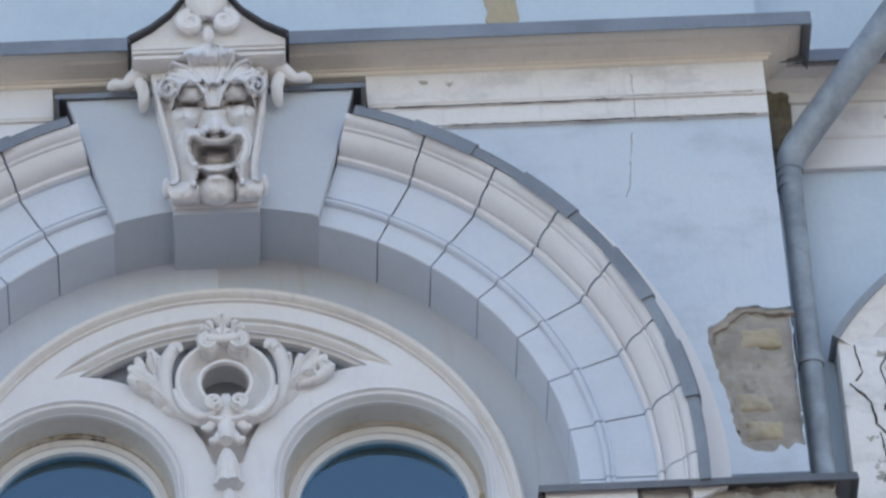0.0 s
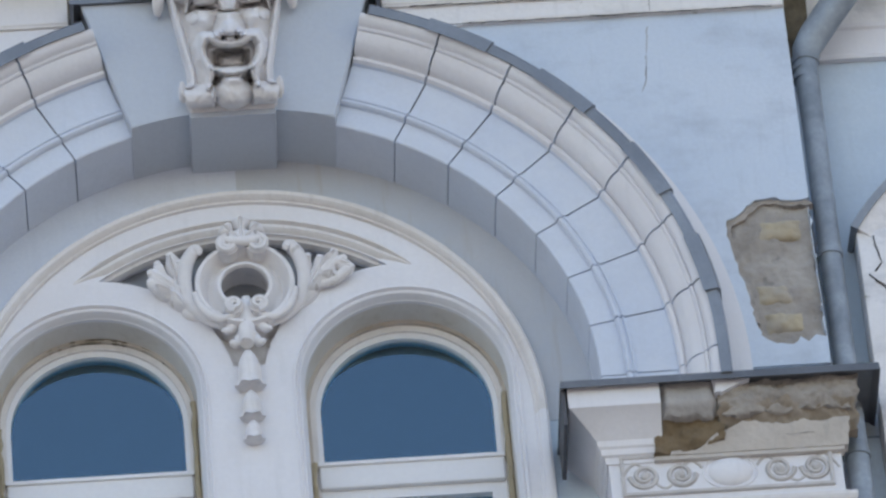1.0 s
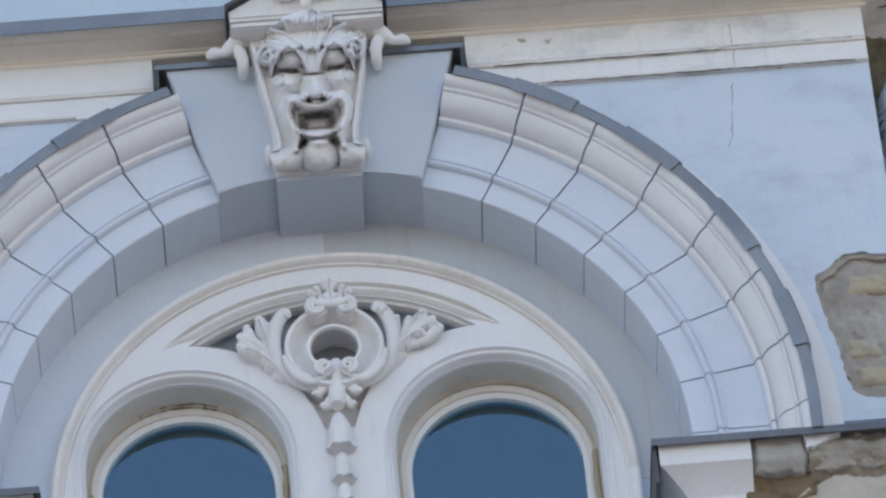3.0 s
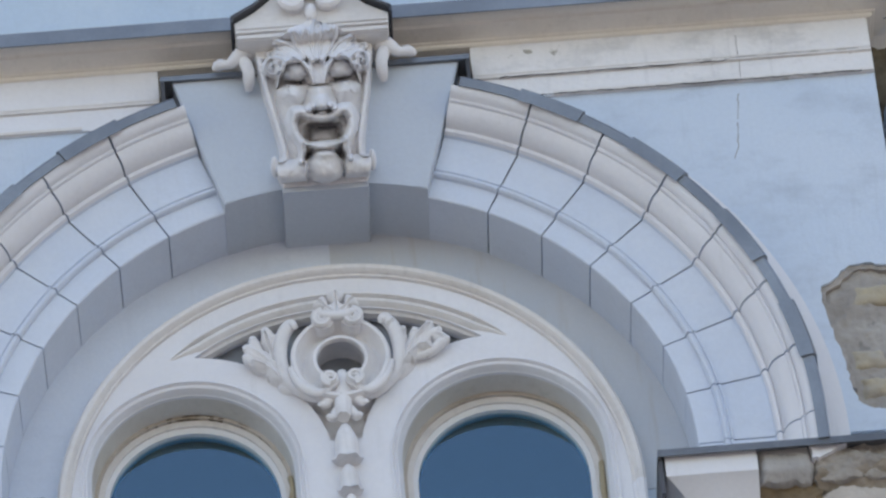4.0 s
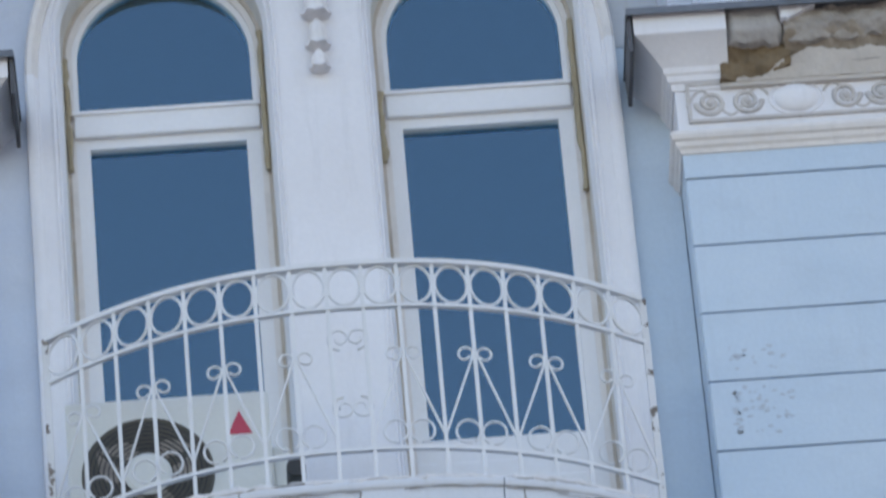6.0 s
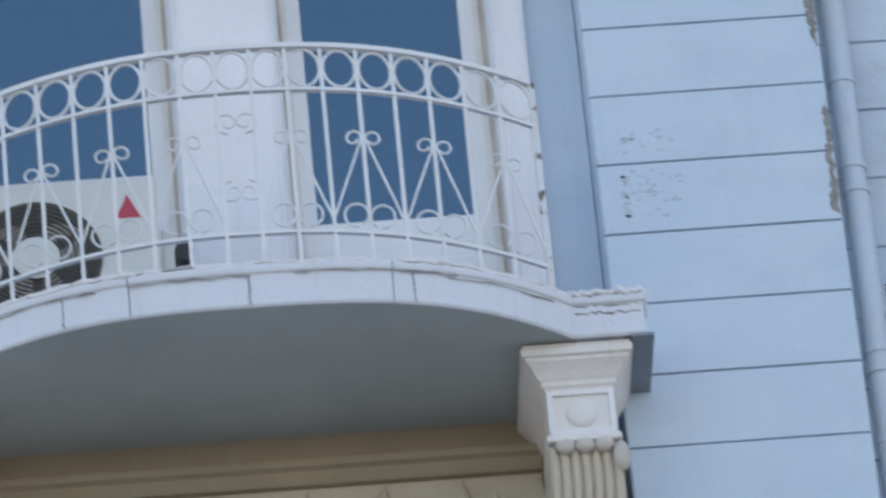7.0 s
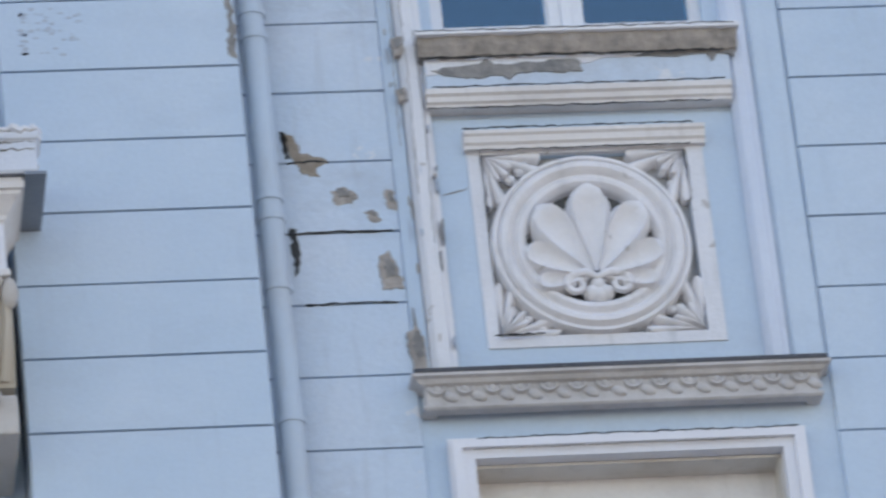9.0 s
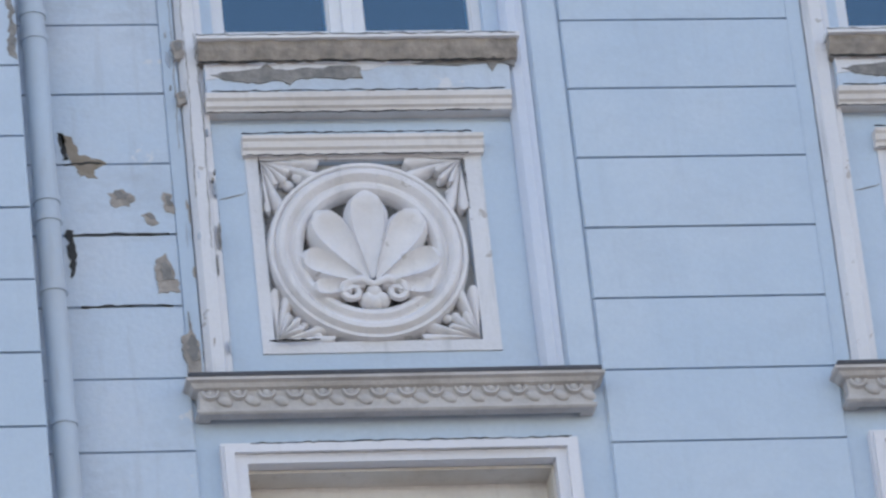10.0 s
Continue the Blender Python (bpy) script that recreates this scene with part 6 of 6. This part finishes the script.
for s in (-1, 1):
    box(m, *sorted((BAY + s * 0.80, BAY + s * 1.045)), YS - 0.12, YS + 0.02, -0.6, 0.66, 0.012)
part("surround", m, WHITE_WORN, hood, smooth=30)
m = B()
ring(m, BAY, 0.0, -58.5, 58.5, [(1.222, YS - 0.15), (1.25, YS - 0.155), (1.255, YS + 0.02), (1.235, YS + 0.02)], 40)
part("hood_flashing", m, ZINC, hood, "grey sheet edge")

# ---- flaked spots on the walls, as scars with their own outlines ----
scars = thing("wall_scars", (2.4, YS, -2.9), "brown patches of fallen plaster beside the downpipe", "plaster damage")
for i, (pts, mt, y_) in enumerate((
        ([(2.275, -2.09), (2.315, -2.10), (2.33, -2.17), (2.40, -2.19), (2.43, -2.21), (2.385, -2.235), (2.395, -2.27), (2.335, -2.26), (2.30, -2.19)], DAMP, YS),
        ([(2.264, -2.08), (2.284, -2.085), (2.296, -2.19), (2.276, -2.195)], DARK, YS),
        ([(2.425, -2.33), (2.47, -2.315), (2.52, -2.345), (2.50, -2.385), (2.44, -2.385)], SCAR, YS),
        ([(2.535, -2.42), (2.57, -2.41), (2.60, -2.455), (2.575, -2.465)], SCAR, YS),
        ([(2.62, -2.33), (2.655, -2.34), (2.655, -2.42), (2.625, -2.41)], SCAR, YS),
        ([(2.575, -2.60), (2.61, -2.575), (2.64, -2.66), (2.655, -2.73), (2.575, -2.735)], SCAR, YS),
        ([(2.268, -2.475), (2.294, -2.48), (2.296, -2.56), (2.290, -2.64), (2.272, -2.67)], DARK, YS),
        ([(2.64, -2.93), (2.68, -2.86), (2.705, -2.95), (2.715, -3.06), (2.66, -3.08)], SCAR, YS - 0.008),
        ([(2.69, -1.74), (2.73, -1.73), (2.74, -1.79), (2.70, -1.81)], SCAR, YS - 0.044),
        ([(2.69, -1.95), (2.725, -1.94), (2.73, -1.99), (2.70, -2.0)], SCAR, YS - 0.044),
        ([(2.60, -1.30), (2.66, -1.27), (2.66, -1.36), (2.62, -1.38)], SCAR, YS),
        ([(2.09, -1.62), (2.116, -1.60), (2.117, -1.905), (2.085, -1.87), (2.098, -1.75)], GRIME, 0.0),
        ([(2.10, -1.46), (2.116, -1.44), (2.116, -1.60), (2.103, -1.60)], GRIME, 0.0), ([(2.085, -0.98), (2.116, -0.92), (2.116, -1.20), (2.098, -1.16)], GRIME, 0.0))):
    m = B()
    prism(m, ragged(pts, 60 + i, 0.014, 0.008), y_ - 0.003, y_ + 0.02)
    part("scar", m, mt, scars)
    if mt is SCAR:                          # the deeper, sooty core of each patch
        gx, gz = sum(p[0] for p in pts) / len(pts), sum(p[1] for p in pts) / len(pts)
        m = B()
        prism(m, ragged([(gx + 0.55 * (x - gx), gz + 0.012 + 0.50 * (z - gz)) for x, z in pts], 160 + i, 0.012, 0.008), y_ - 0.006, y_ + 0.02)
        part("scar", m, GRIME, scars)
for i in range(90):
    rr = random.Random(300 + i)
    x, z = 1.36 + rr.random() ** 1.6 * 0.22, -1.50 - rr.random() * 0.36
    if 1.60 < -z < 1.66:
        continue
    m = B()
    rad = rr.uniform(0.003, 0.008)
    prism(m, [(x + 1.7 * rad * rr.uniform(0.4, 1.5) * math.sin(a), z + rad * rr.uniform(0.5, 1.2) * math.cos(a)) for a in [k * 0.9 for k in range(7)]], -0.002, 0.01)
    part("chip", m, CHIP, scars)

for k_, (xa, xb, zz) in enumerate(((2.27, 2.655, -2.4985), (2.30, 2.645, -2.7855), (2.28, 2.44, -2.2115))):
    crack(scars, [(xa, zz), ((xa + xb) / 2, zz + 0.004), (xb, zz)], YS - 0.001, 540 + k_, 0.0042)
rr = random.Random(88)
for i in range(40):
    x, z = rr.choice((2.672, 2.70, 2.74, 2.795)) + rr.uniform(-0.012, 0.012), rr.uniform(-3.05, -0.7)
    hw_, hh_ = rr.uniform(0.002, 0.007), rr.uniform(0.010, 0.060)
    m = B()
    prism(m, [(x + hw_ * rr.uniform(0.4, 1.3) * math.sin(a), z + hh_ * rr.uniform(0.4, 1.2) * math.cos(a)) for a in [k * 0.78 for k in range(8)]], YS - (0.047 if x > 2.722 else 0.014), YS + 0.01)
    part("flake_scar", m, rr.choice((GRIME, SCAR, CHIP)), scars)
crack(scars, [(1.585, 1.46), (1.575, 1.36), (1.55, 1.27)], 0.0, 1, 0.002)
crack(scars, [(1.60, 1.60), (1.585, 1.46)], 0.0, 2, 0.0015)
for k_, xx in enumerate((2.690, 2.735, 2.775)):
    crack(scars, [(xx, -1.3 - 0.2 * k_), (xx + 0.006, -1.7 - 0.2 * k_), (xx - 0.004, -2.2 - 0.2 * k_)], YS - 0.045, 520 + k_, 0.0018)
crack(scars, [(0.70, 1.750), (1.1, 1.750), (1.6, 1.751)], -0.022, 530, 0.0022)
crack(scars, [(1.45, 1.762), (2.1, 1.762)], -0.020, 531, 0.0018)
crack(scars, [(0.75, 1.655), (1.3, 1.654), (2.1, 1.655)], -0.020, 532, 0.0022)
crack(scars, [(1.62, 1.655), (1.622, 1.75), (1.618, 1.90)], -0.011, 533, 0.0012)
crack(scars, [(2.33, 0.45), (2.40, 0.36), (2.41, 0.26), (2.47, 0.18)], YS - 0.122, 4, 0.004)
crack(scars, [(2.52, 0.66), (2.45, 0.52), (2.47, 0.40), (2.44, 0.30)], YS - 0.122, 5, 0.004)
crack(scars, [(2.36, 0.62), (2.38, 0.50), (2.34, 0.44)], YS - 0.122, 6, 0.003)
crack(scars, [(2.42, 0.22), (2.44, 0.08), (2.40, -0.02)], YS - 0.122, 7, 0.004)

# ---- banded courses of the pilasters and piers ----
def course_mesh(x0, x1, depth, h, mat):
    b_ = B()
    c_ = 0.006
    rows_to_skin(b_, [[(x0, depth, z), (x0, c_, z), (x0 + c_, 0, z), (x1 - c_, 0, z), (x1, c_, z), (x1, depth, z)] for z in (0.0,)] +
                 [[(x0, depth, z), (x0, q, z), (x0 + c_, q - c_ if q > 0 else 0, z), (x1 - c_, q - c_ if q > 0 else 0, z), (x1, q, z), (x1, depth, z)] for z, q in ((c_, c_), (h - c_, c_), (h, c_))])
    bmesh.ops.recalc_face_normals(b_, faces=b_.faces[:])
    me = bpy.data.meshes.new("stone_course")
    b_.to_mesh(me)
    b_.free()
    me.materials.append(mat)
    return me


def courses(name, x0, x1, y, depth, k0, k1, label, group="", top=None, mat=BLUE):
    t_ = thing(name, ((x0 + x1) / 2, y, GZ - k1 * GH), label, "pilaster" if "pilaster" in name else "pier", group)
    me = course_mesh(x0 - (x0 + x1) / 2, x1 - (x0 + x1) / 2, depth, GH - 0.009, mat)
    for k in range(k0, k1):
        ob = new("stone_course", me)
        ob.parent = t_
        ob.location = (0, random.uniform(-0.0015, 0.0015), (k1 - k - 1) * GH + 0.0045)
    if top is not None:
        m_ = B()
        box(m_, x0, x1, y, y + depth, GZ - k0 * GH + 0.0045, top)
        part("top_course", m_, BLUE, t_)
    return t_


courses("pilaster", PL, PR, 0.0, 0.024, 0, 20, "pale blue pilaster of banded stone courses", "pilasters", -0.67)
courses("pilaster", -PR, -PL, 0.0, 0.024, 0, 20, "pale blue pilaster of banded stone courses", "pilasters", -0.67)
courses("wall_strip", 2.135, 2.66, YS, 0.018, -3, 20, "pale blue banded wall strip with flaking patches beside the downpipe", mat=BLUE_WORN)
for i in range(2):
    courses("wall_pier", 4.122 + i * PITCH, 4.972 + i * PITCH, YS, 0.018, -3, 20, "pale blue banded pier between the windows", "piers between windows")
